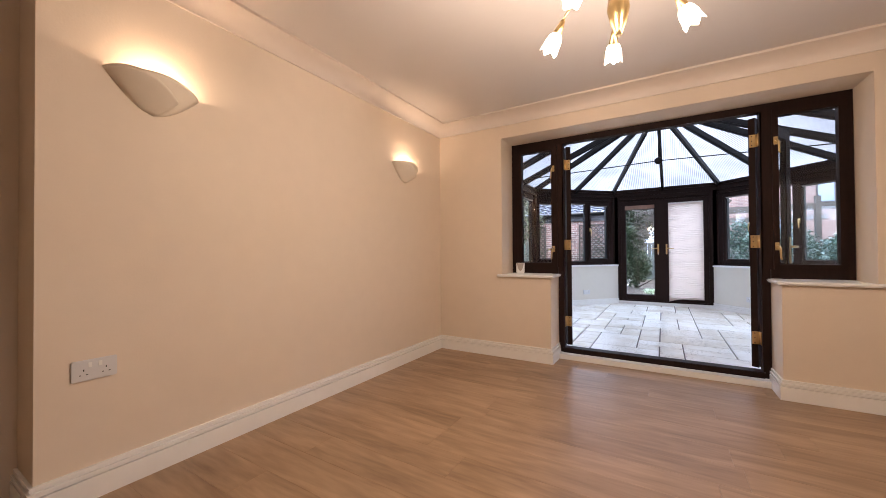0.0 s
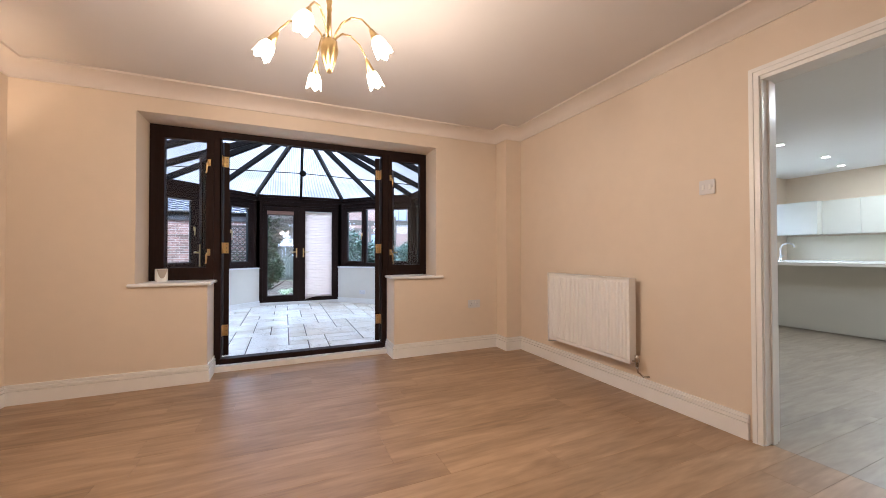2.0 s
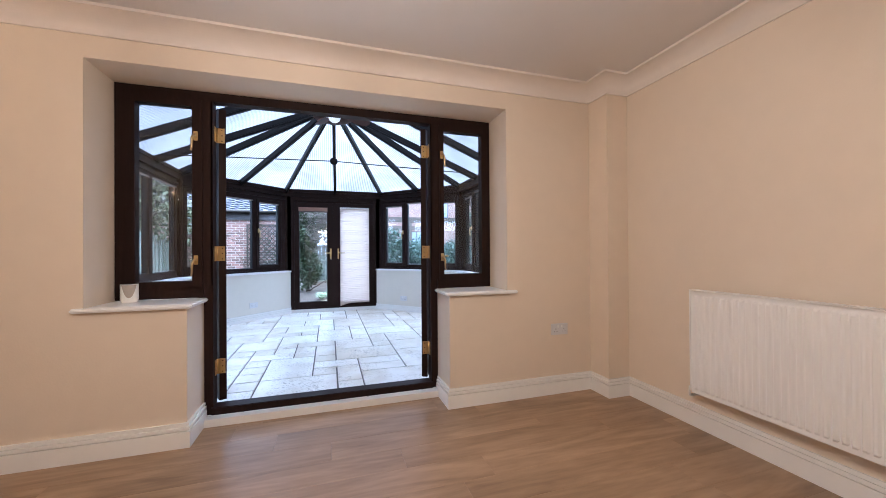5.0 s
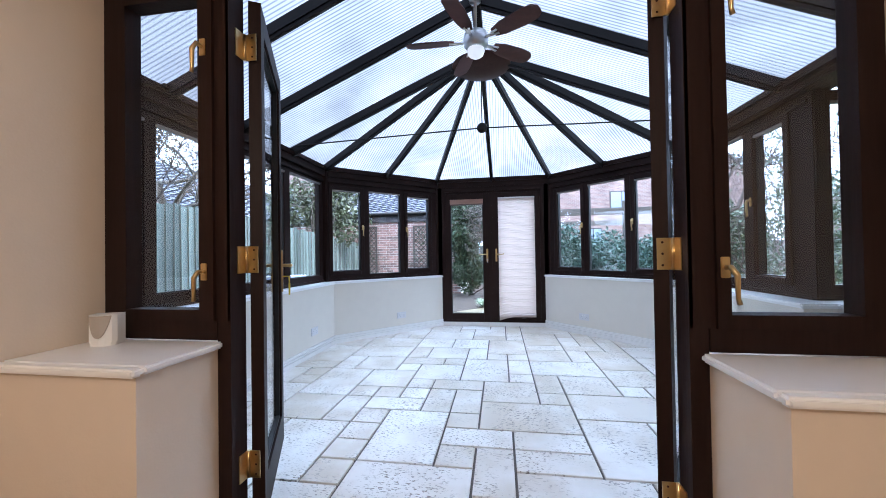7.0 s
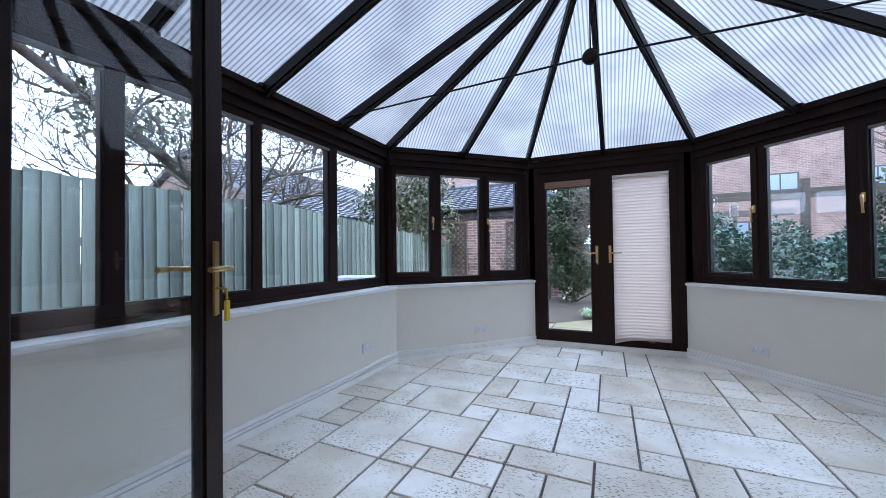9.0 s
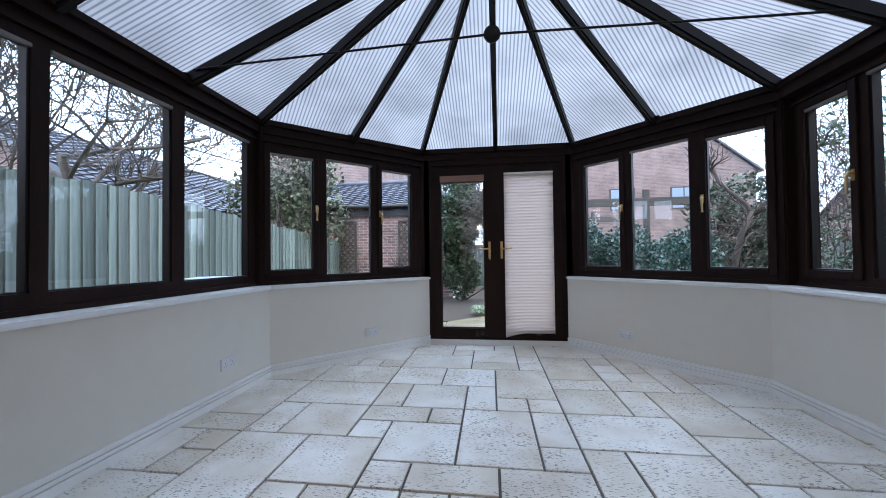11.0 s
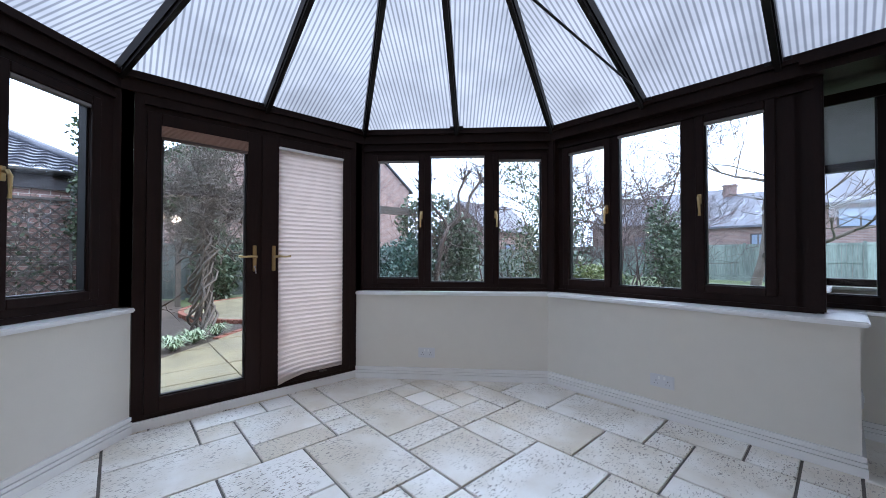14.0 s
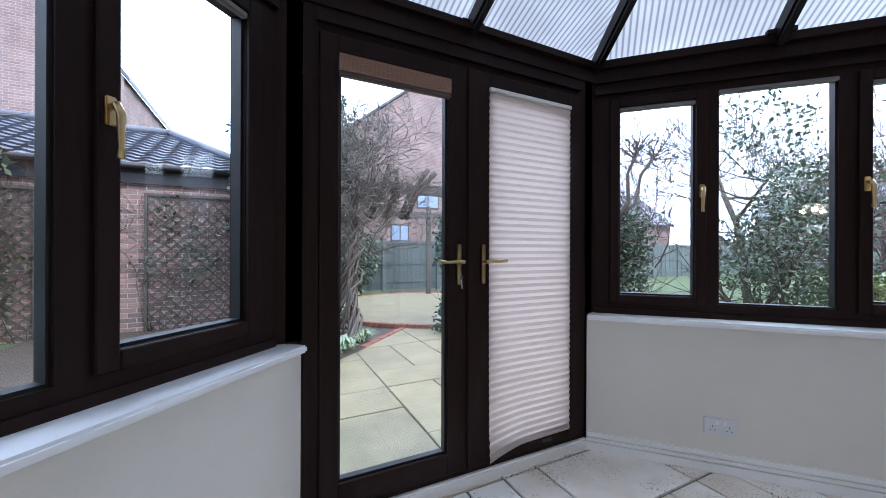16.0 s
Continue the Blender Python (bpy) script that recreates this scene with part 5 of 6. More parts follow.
BARKD = material("dark_bark", (0.085, 0.065, 0.055), 0.95, grain=0.5, scale=14, bump=0.6, bump_scale=25)
TIMBER = material("grey_garden_timber", (0.105, 0.095, 0.085), 0.9, grain=0.4, scale=8, bump=0.3, stretch=(0.1, 1, 1))


def leaf_material(name, colour, colour2):
    m = bpy.data.materials.new(name)
    m.use_nodes = True
    n, l = m.node_tree.nodes, m.node_tree.links
    b = n["Principled BSDF"]
    geo, mix = n.new("ShaderNodeNewGeometry"), n.new("ShaderNodeMix")
    mix.data_type = "RGBA"
    mix.inputs[6].default_value, mix.inputs[7].default_value = (*colour, 1), (*colour2, 1)
    l.new(geo.outputs["Random Per Island"], mix.inputs[0]), l.new(mix.outputs[2], b.inputs["Base Color"])
    b.inputs["Roughness"].default_value = 0.4
    return m


LEAF_D = leaf_material("dark_ivy_leaf", (0.020, 0.045, 0.022), (0.07, 0.11, 0.05))
LEAF_L = leaf_material("laurel_leaf", (0.032, 0.058, 0.035), (0.12, 0.165, 0.10))
LEAF_B = leaf_material("blue_conifer_leaf", (0.022, 0.06, 0.05), (0.075, 0.14, 0.11))
LEAF_O = leaf_material("olive_laurel_leaf", (0.04, 0.052, 0.026), (0.15, 0.17, 0.095))
PETAL = leaf_material("white_petal", (0.62, 0.60, 0.52), (0.80, 0.78, 0.72))
LEAF_Y = leaf_material("yellow_green_leaf", (0.10, 0.14, 0.04), (0.24, 0.27, 0.10))
LEAF_P = leaf_material("pale_blade", (0.16, 0.24, 0.13), (0.36, 0.44, 0.30))
LEAF_R = leaf_material("dry_leaf", (0.10, 0.06, 0.05), (0.2, 0.13, 0.09))

bm = shape()
box(bm, -120, 160, 4.2, 200, GZ - 0.5, GZ)
box(bm, -120, -2.42, -60, 4.2, GZ - 0.5, GZ)
box(bm, 9.3, 160, -60, 4.2, GZ - 0.5, GZ)
structure("ground", bm, LAWN, "short winter lawn", "ground")
structure("floor_conservatory", boxes((-1.85, 2.44, 4.03, 8.66, -0.2, -0.012), (2.44, 2.95, 4.03, 5.63, -0.2, -0.012)), GROUT, "mortar bed of the stone tiles", "floor")


def leaves(bm_verts, bm_faces, centre, radii, count, size, rng, shell=0.55, droop=0.0):
    """Small pointed leaves scattered through an uneven body."""
    lobes = [(rng.normal(size=3) * 0.45, rng.uniform(0.45, 0.8)) for _ in range(9)]
    for _ in range(count):
        c, r = lobes[rng.integers(len(lobes))]
        d = rng.normal(size=3)
        d /= np.linalg.norm(d)
        p = c + d * r * rng.uniform(shell, 1.0)
        p = np.array(centre) + p * np.array(radii)
        if p[2] < GZ + 0.02:
            continue
        a, b = rng.normal(size=3), rng.normal(size=3)
        a[2] -= droop
        a /= np.linalg.norm(a)
        b -= a * (a @ b)
        b /= np.linalg.norm(b)
        s = size * rng.uniform(0.6, 1.3)
        k = len(bm_verts)
        bm_verts += [tuple(p), tuple(p + a * s * 0.5 + b * s * 0.28), tuple(p + a * s), tuple(p + a * s * 0.5 - b * s * 0.28)]
        bm_faces.append((k, k + 1, k + 2, k + 3))


def leaf_mesh(name, verts, faces, mat, parent):
    me = bpy.data.meshes.new(name)
    me.from_pydata(verts, [], faces)
    me.materials.append(mat)
    ob = new(name, me)
    ob.parent = parent
    return ob


def limb(bm, p, d, length, radius, depth, rng, twigs, bend=0.28, rise=0.12, fork=3, sides=6, thin=0.004):
    """One limb and, from it, thinner ones."""
    pts, rad = [Vector(p)], [radius]
    steps = 5
    d = Vector(d).normalized()
    for k in range(steps):
        d = (d + Vector(rng.normal(size=3) * bend * 0.5) + Vector((0, 0, rise * 0.5))).normalized()
        pts.append(pts[-1] + d * length / steps)
        rad.append(max(thin, radius * (1 - 0.5 * (k + 1) / steps)))
    tube(bm, pts, rad, max(3, sides))
    twigs.append((pts[-1], d))
    if depth <= 0:
        return
    for k in range(fork):
        i = rng.integers(2, steps + 1)
        side = Vector(rng.normal(size=3))
        nd = (d * 0.7 + side.normalized() * 0.8).normalized()
        nd.z = max(nd.z, 0.08)
        limb(bm, pts[i], nd, length * rng.uniform(0.55, 0.8), rad[i] * 0.66, depth - 1, rng, twigs, bend, rise, fork, sides - 1, thin)


def tree(name, place, height, radius, seed, label, depth=4, fork=3, mat=None, lean=(0, 0), crown=None, bend=0.28):
    rng = np.random.default_rng(seed)
    t = thing(name, label, "tree", pose(*place, GZ))
    bm = shape()
    twigs = []
    limb(bm, (0, 0, -0.05), (lean[0], lean[1], 1), height * 0.42, radius, depth, rng, twigs, bend, 0.12, fork, 8, 0.006)
    part("trunk", bm, mat or BARK, t)
    if crown:
        v, f = [], []
        for c, r, n, s in crown[1]:
            leaves(v, f, c, r, n, s, rng)
        leaf_mesh("crown", v, f, crown[0], t)
    return t


def twiggy(place, height, stems, seed, label):
    """A bare shrub of many stems that end in fine twigs."""
    rng = np.random.default_rng(seed)
    t = thing("bare_shrub", label, "shrub", pose(*place, GZ), group="bare shrubs")
    bm = shape()
    for k in range(stems):
        limb(bm, rng.normal(size=3) * (0.16, 0.16, 0), rng.normal(size=3) * (0.34, 0.34, 0) + (0, 0, 1), height * rng.uniform(0.45, 0.6), 0.028, 3, rng, [], 0.3, 0.16, 4, 5, 0.0055)
    part("stems", bm, BARKR, t)


def shrub(name, place, blobs, mat, seed, label, stems=6, stem_h=0.9):
    rng = np.random.default_rng(seed)
    t = thing(name, label, "shrub", pose(*place, GZ))
    bm = shape()
    for k in range(stems):
        limb(bm, rng.normal(size=3) * (0.08, 0.08, 0), rng.normal(size=3) * (0.5, 0.5, 0) + (0, 0, 1), stem_h, 0.02, 2, rng, [], 0.3, 0.1, 3, 5)
    part("stem", bm, BARKD, t)
    v, f = [], []
    for c, r, n, s in blobs:
        leaves(v, f, c, r, n, s, rng)
    leaf_mesh("foliage", v, f, mat, t)
    return t


# fence at the side
side_fence = thing("board_fence", "tall grey-green weathered feather-edge fence", "fence", pose(-3.9, 0, GZ), kind="")
bm = boxes((-0.006, 0.010, -0.066, 0.066, 0.0, 1.0))
base = part("board", bm, FENCE, side_fence)
rng = np.random.default_rng(5)
base.matrix_basis = Matrix.Translation((0, 3.0, 0)) @ Matrix.Diagonal((1, 1, 1.98, 1))
for k in range(1, 92):
    fall = 0.065 * max(0.0, k * 0.12 - 5.0)
    o = new("board", base.data)
    o.parent = side_fence
    o.matrix_basis = Matrix.Translation((0, 3.0 + k * 0.12, rng.uniform(-0.012, 0.012))) @ Matrix.Rotation(radians(11), 4, "Z") @ Matrix.Rotation(radians(rng.uniform(-0.6, 0.6)), 4, "X") @ Matrix.Diagonal((1, 1, 1.97 + 0.01 * (k % 3) - fall, 1))
for z in (0.35, 0.9, 1.4):
    part("rail", boxes((-0.06, -0.008, 2.9, 13.9, z - 0.04, z + 0.04)), FENCE, side_fence)


def panel_fence(name, a, b, height, mat, label):
    """A run of boarded fence panels between posts."""
    m = facet(a, b)
    length = (Vector(b) - Vector(a)).length
    f = thing(name, label, "fence", m @ pose(0, 0, GZ))
    n = max(1, round(length / 1.85))
    post = boxes((-0.05, 0.05, -0.05, 0.05, 0, height + 0.06))
    pm = part("post", post, mat, f)
    bm = shape()
    w = length / n
    for k in range(12):
        box(bm, 0.05 + k * (w - 0.1) / 12, 0.05 + (k + 1) * (w - 0.1) / 12 - 0.006, -0.012 + 0.006 * (k % 2), 0.006 + 0.006 * (k % 2), 0.05, height)
    for z in (0.3, height * 0.55, height - 0.06):
        box(bm, 0.05, w - 0.05, -0.03, -0.012, z - 0.035, z + 0.035)
    pn = part("panel", bm, mat, f)
    for k in range(1, n + 1):
        o = new("post", pm.data)
        o.parent = f
        o.location = (k * w, 0, 0)
        if k < n:
            o = new("panel", pn.data)
            o.parent = f
            o.location = (k * w, 0, 0)
    return f


panel_fence("panel_fence", (-1.0, 17.6), (21.0, 17.6), 1.55, FENCE2, "grey-green boarded fence at the end of the garden")
panel_fence("panel_fence", (21.0, 17.6), (21.0, -6.0), 1.75, FENCE, "pale green boarded fence beyond the lawn")

# garage
GY, GX0, GX1 = 13.95, -8.5, -0.75
gar = thing("garage", "red-brown brick garage with a hipped blue-grey tiled roof", "building", pose(0, GY, GZ))
part("wall", boxes((GX0, GX1, -0.023, 3.6, 0, 2.46)), MORTAR, gar)
part("fascia", boxes((GX0 - 0.1, GX1 + 0.1, -0.10, -0.06, 2.27, 2.56)), material("dark_fascia", (0.03, 0.03, 0.035), 0.5), gar)
part("soffit", boxes((GX0 - 0.1, GX1 + 0.1, -0.06, 0.02, 2.30, 2.33)), TIMBER, gar)
bm = shape()
tube(bm, [(GX0 - 0.15, -0.17, 2.52), (GX1 + 0.2, -0.17, 2.52)], 0.055, 10)
part("gutter", bm, GASKET, gar)


def tiled_slope(name, eave0, eave1, ridge0, ridge1, parent):
    """A roof slope of wavy interlocking tiles laid in courses."""
    e0, e1, r0, r1 = (Vector(p) for p in (eave0, eave1, ridge0, ridge1))
    rows = int((r0 - e0).length / 0.16)
    cols = int((e1 - e0).length / 0.045)
    nrm = (e1 - e0).cross(r0 - e0).normalized()
    if nrm.z < 0:
        nrm = -nrm
    verts, faces = [], []
    for i in range(rows):
        for j, t in enumerate((i / rows, (i + 1) / rows)):
            a, b = e0.lerp(r0, t), e1.lerp(r1, t)
            for c in range(cols + 1):
                u = c / cols
                x = (a.lerp(b, u) - e0).dot((e1 - e0).normalized())
                lift = 0.03 * (0.5 + 0.5 * math.sin(x * 2 * math.pi / 0.27)) + (0.03 if j == 0 else 0.0)
                verts.append(tuple(a.lerp(b, u) + nrm * lift))
        k = 2 * i * (cols + 1)
        for c in range(cols):
            faces.append((k + c, k + c + 1, k + cols + 2 + c, k + cols + 1 + c))
        if i:
            kk = k - (cols + 1)
            for c in range(cols):
                faces.append((kk + c, kk + c + 1, k + c + 1, k + c))
    me = bpy.data.meshes.new(name)
    me.from_pydata(verts, [], faces)
    me.materials.append(TILE)
    ob = new(name, me)
    ob.parent = parent
    return tagged(ob, kind="stuff")


RY, RZ = 1.75, 3.50
tiled_slope("roof_tiles", (GX0, -0.17, 2.53), (GX1 + 0.2, -0.17, 2.53), (GX0, RY, RZ), (-2.25, RY, RZ), gar)
tiled_slope("roof_tiles", (GX1 + 0.2, -0.17, 2.53), (GX1 + 0.2, 3.7, 2.53), (-2.25, RY, RZ), (-2.25, RY + 0.05, RZ), gar)
bm = shape()
tube(bm, [(GX1 + 0.2, -0.17, 2.58), (-2.25, RY, RZ + 0.06)], 0.075, 8)
tube(bm, [(-2.25, RY, RZ + 0.06), (GX0, RY, RZ + 0.06)], 0.075, 8)
part("ridge_tile", bm, TILE, gar)
bm = boxes((-0.105, 0.105, -0.051, 0.02, -0.0305, 0.0305))
first = part("brick", bm, BRICK, gar)
first.location = (GX1 - 0.11, 0.02, 0.05)
bv, bf = [], []
for r in range(31):
    for c in range(36):
        x, z = GX1 - 0.11 - c * 0.225 - (0.1125 if r % 2 else 0), 0.05 + r * 0.075
        if x < GX0 + 0.11:
            continue
        if c < 12 and 0 < r < 25:
            o = new("brick", first.data)
            o.parent = gar
            o.location = (x, 0.02, z)
        else:
            k = len(bv)
            y0, y1 = -0.031, 0.02
            bv += [(x + dx, y, z + dz) for y in (y0, y1) for dx, dz in ((-0.105, -0.0305), (0.105, -0.0305), (0.105, 0.0305), (-0.105, 0.0305))]
            bf += [(k, k + 1, k + 2, k + 3), (k, k + 4, k + 5, k + 1), (k + 1, k + 5, k + 6, k + 2), (k + 2, k + 6, k + 7, k + 3), (k + 3, k + 7, k + 4, k)]
me = bpy.data.meshes.new("brick_courses")
me.from_pydata(bv, [], bf)
me.materials.append(BRICK)
o = new("brick_courses", me)
o.parent = gar
tagged(o, kind="stuff")


def trellis(x0, x1, z1, seed):
    t = thing("trellis", "brown diamond garden trellis with bare climbing stems", "trellis", pose(0, GY - 0.06, GZ))
    bm = boxes((x0, x0 + 0.04, -0.02, 0.02, 0, z1), (x1 - 0.04, x1, -0.02, 0.02, 0, z1), (x0, x1, -0.02, 0.02, z1, z1 + 0.04))
    part("frame", bm, TIMBER, t)
    bm = shape()
    s = 0.16
    w = x1 - x0
    k = -int(z1 / s)
    while k * s < w + z1:
        for sgn in (1, -1):
            pts = []
            for q in range(0, 61):
                z = z1 * q / 60
                x = x0 + (k * s + z if sgn > 0 else k * s + z1 - z)
                if x0 <= x <= x1:
                    pts.append((x, z))
            if len(pts) > 3:
                bar(bm, (pts[0][0], -0.004 * sgn, pts[0][1]), (pts[-1][0], -0.004 * sgn, pts[-1][1]), 0.022, 0.008, (0, 1, 0))
        k += 1
    part("lattice", bm, TIMBER, t)
    rng = np.random.default_rng(seed)
    bm = shape()
    for q in range(5):
        limb(bm, (rng.uniform(x0, x1), -0.05, 0), (rng.uniform(-0.3, 0.3), 0, 1), 1.3, 0.012, 3, rng, [], 0.35, 0.1, 3, 4)
    for v in bm.verts:
        v.co.y = -0.03 + (v.co.y + 0.05) * 0.12
    part("climber", bm, BARK, t)
    v, f = [], []
    leaves(v, f, ((x0 + x1) / 2, -0.06, z1 * 0.5), ((x1 - x0) * 0.5, 0.06, z1 * 0.5), 220, 0.07, rng, 0.1)
    leaf_mesh("foliage", v, f, LEAF_D, t)


trellis(-2.23, -1.05, 2.1, 3)
trellis(-4.0, -3.4, 2.1, 4)
shrub("ivy_column", (-0.43, 13.45), [((0, 0, 0.85), (0.45, 0.4, 0.6), 7000, 0.08), ((-0.05, 0, 1.6), (0.58, 0.42, 0.6), 9000, 0.08), ((0.05, 0, 2.4), (0.58, 0.42, 0.6), 9000, 0.08), ((0, 0, 3.2), (0.45, 0.36, 0.6), 6000, 0.08)], LEAF_D, 11, "tall dark green ivy-clad column of foliage")

# patio, bed and raised circle
paving = thing("pavement", "weathered yellow sandstone garden paving", "pavement", pose(0, 0, GZ), kind="structure")
structure("pavement_bed", boxes((-1.5, 3.6, 8.72, 12.75, GZ, GZ + 0.012)), GROUT, "mortar bed of the paving", "pavement")


def packed(x0, y0, nx, ny, mod, sizes, seed, laid=()):
    """Rectangles of mixed sizes that fill a grid of modules, as a random-coursed pattern."""
    rng = np.random.default_rng(seed)
    used = np.zeros((nx, ny), bool)
    out = []
    for i, j, w, h in laid:
        used[i:i + w, j:j + h] = True
        out.append((x0 + i * mod, y0 + j * mod, x0 + (i + w) * mod, y0 + (j + h) * mod))
    for j in range(ny):
        for i in range(nx):
            if used[i, j]:
                continue
            for w, h in [sizes[k] for k in rng.permutation(len(sizes))] + [(1, 1)]:
                if i + w <= nx and j + h <= ny and not used[i:i + w, j:j + h].any():
                    used[i:i + w, j:j + h] = True
                    out.append((x0 + i * mod, y0 + j * mod, x0 + (i + w) * mod, y0 + (j + h) * mod))
                    break
    return out


def slab(name, plan, z0, z1, mat, parent, rng, chamfer=0.006, jitter=0.0):
    """A flat stone with a worn edge."""
    cx, cy = sum(p[0] for p in plan) / len(plan), sum(p[1] for p in plan) / len(plan)
    loc = [(x - cx, y - cy) for x, y in plan]
    shrink = [(x * (1 - chamfer / max(0.05, math.hypot(x, y))), y * (1 - chamfer / max(0.05, math.hypot(x, y)))) for x, y in loc]
    bm = shape()
    lo, mid, hi = [bm.verts.new((x, y, z0)) for x, y in loc], [bm.verts.new((x, y, z1 - chamfer * 0.6)) for x, y in loc], [bm.verts.new((x, y, z1)) for x, y in shrink]
    for a, b in ((lo, mid), (mid, hi)):
        for k in range(len(loc)):
            q = (k + 1) % len(loc)
            bm.faces.new((a[k], a[q], b[q], b[k]))
    bm.faces.new(hi)
    o = part(name, bm, mat, parent)
    o.location = (cx, cy, rng.uniform(-jitter, jitter))
    o.rotation_euler = (rng.uniform(-1, 1) * jitter * 0.8, rng.uniform(-1, 1) * jitter * 0.8, 0)
    return o


rng = np.random.default_rng(21)
PAVED = [(-1.4, 8.74), (3.6, 8.74), (3.6, 12.75), (1.85, 12.75), (-1.4, 9.55)]
for x0, y0, x1, y1 in packed(-1.4, 8.74, 11, 9, 0.455, [(2, 2), (2, 1), (1, 2), (2, 1), (2, 2)], 8):
    plan = clip_poly([(x0 + 0.006, y0 + 0.006), (x1 - 0.006, y0 + 0.006), (x1 - 0.006, y1 - 0.006), (x0 + 0.006, y1 - 0.006)], PAVED)
    if len(plan) > 2:
        slab("slab", plan, 0.0, 0.042, SAND, paving, rng, 0.008, 0.003)
edging = thing("brick_edging", "red brick edging between the paving and the bed", "edging", pose(0.62, 11.60, GZ, 0, 0, 44.6))
eb = boxes((-0.10, 0.10, -0.05, 0.05, 0.0, 0.055), bevel=0.006)
eb = part("brick", eb, REDBRICK, edging)
for k in range(1, 9):
    o = new("brick", eb.data)
    o.parent = edging
    o.location = (k * 0.212, 0.004 * (k % 3), 0)
structure("flower_bed", boxes((-3.5, 0.42, 10.55, 13.95, GZ, GZ + 0.03), (-3.86, -1.9, 4.2, 10.55, GZ, GZ + 0.02), (2.8, 9.0, 12.2, 17.5, GZ, GZ + 0.02), (0.42, 1.6, 11.0, 13.2, GZ, GZ + 0.03), (-0.72, 0.62, 13.95, 17.5, GZ, GZ + 0.02)), SOIL, "bare winter flower bed", "flower bed")
ring = thing("raised_patio", "round raised sandstone patio edged in red brick", "patio", pose(2.6, 14.2, GZ))
bm = shape()
lathe(bm, [(2.11, 0.0), (2.11, 0.09)], 48)
part("paving", bm, SAND, ring)
bm = boxes((-0.05, 0.05, -0.052, 0.052, 0.0, 0.10), bevel=0.006)
fb = part("brick", bm, REDBRICK, ring)
fb.location = (2.16, 0, 0)
fb.rotation_euler = (0, 0, 0)
for k in range(1, 120):
    a = 2 * math.pi * k / 120
    o = new("brick", fb.data)
    o.parent = ring
    o.matrix_basis = Matrix.Rotation(a, 4, "Z") @ Matrix.Translation((2.16, 0, 0))
for k, (x, y) in enumerate(((0.60, 11.80), (0.28, 11.45), (0.02, 11.15))):
    p = thing("plant", "low tuft of pale strap leaves in the bed", "plant", pose(x, y, GZ + 0.03))
    rng = np.random.default_rng(40 + k)
    v, f = [], []
    for q in range(130):
        a, r, h = rng.uniform(0, 6.28), rng.uniform(0.1, 0.26), rng.uniform(0.08, 0.2)
        c, s = math.cos(a), math.sin(a)
        n0 = len(v)
        w = 0.012
        v += [(-s * w, c * w, 0), (s * w, -c * w, 0), (c * r * 0.6 + s * w, s * r * 0.6 - c * w, h), (c * r * 0.6 - s * w, s * r * 0.6 + c * w, h), (c * r, s * r, h * 0.75)]
        f += [(n0, n0 + 1, n0 + 2, n0 + 3), (n0 + 3, n0 + 2, n0 + 4)]
    leaf_mesh("leaf_tuft", v, f, LEAF_P, p)

# pergola with its twisted climber
per = thing("pergola", "weathered dark timber pergola", "pergola", pose(0, 0, GZ))
for x, y in ((0.55, 12.1), (3.4, 12.1), (0.55, 15.9), (3.4, 15.9)):
    part("post", boxes((x - 0.05, x + 0.05, y - 0.05, y + 0.05, 0, 2.45)), TIMBER, per)
for y in (12.1, 15.9):
    part("beam", boxes((0.0, 4.6, y - 0.03, y + 0.03, 2.13, 2.29)), TIMBER, per)
vine = thing("climber", "bare twisted old climber winding up the pergola post", "climber", pose(0.42, 11.9, GZ))
rng = np.random.default_rng(77)
bm = shape()
for k in range(14):
    ph, rr = rng.uniform(0, 6.28), rng.uniform(0.05, 0.34)
    pts = [(rr * (0.6 + 0.5 * math.sin(t * 2.1 + ph)) * math.cos(ph + t * rng.uniform(1.5, 2.2)), rr * math.sin(ph + t * 1.9), t * 0.36) for t in np.linspace(0, 6.4, 22)]
    tube(bm, pts, [0.02 * (1 - 0.5 * q / 21) for q in range(22)], 6)
for k in range(34):
    limb(bm, (rng.uniform(-0.3, 0.5), 0, rng.uniform(1.0, 2.4)), (rng.uniform(-1, 1.2), rng.uniform(-0.8, 0.8), rng.uniform(0.1, 0.9)), 0.75, 0.013, 3, rng, [], 0.5, 0.08, 4, 5)
part("stems", bm, BARKP, vine)
for x, dx, h in ((0.55, 0.10, 0.42), (0.78, -0.04, 0.36), (1.02, 0.24, 0.40), (1.10, 0.28, 0.36)):
    bm = shape()
    tube(bm, [(x - 0.22, 0.1, 1.75), (x - 0.04, 0.16, 2.12), (x + dx * 0.5, 0.15, 2.12 + h * 0.6), (x + dx, 0.15, 2.12 + h)], [0.045, 0.045, 0.04, 0.042], 8)
    part("stump", bm, BARKD, vine, "pruned dark stub")

# trees and shrubs
tree("tree", (-6.3, 9.6), 7.0, 0.11, 101, "bare grey-barked tree behind the side fence", 5, 4, BARK, (0.15, -0.2))
tree("tree", (-5.9, 7.0), 6.5, 0.085, 102, "bare tree with spreading branches behind the side fence", 5, 4, BARK, (0.2, 0.3))
tree("tree", (-4.35, 12.4), 4.6, 0.08, 103, "olive-green evergreen tree beside the garage", 3, 3, BARK, (0, 0), (LEAF_O, [((0, 0, 2.9), (1.05, 0.9, 1.15), 5200, 0.13)]))
fruit = thing("tree", "old pruned fruit tree with knobbly limb ends, bare", "tree", pose(4.35, 11.1, GZ))
rng = np.random.default_rng(104)
bm = shape()
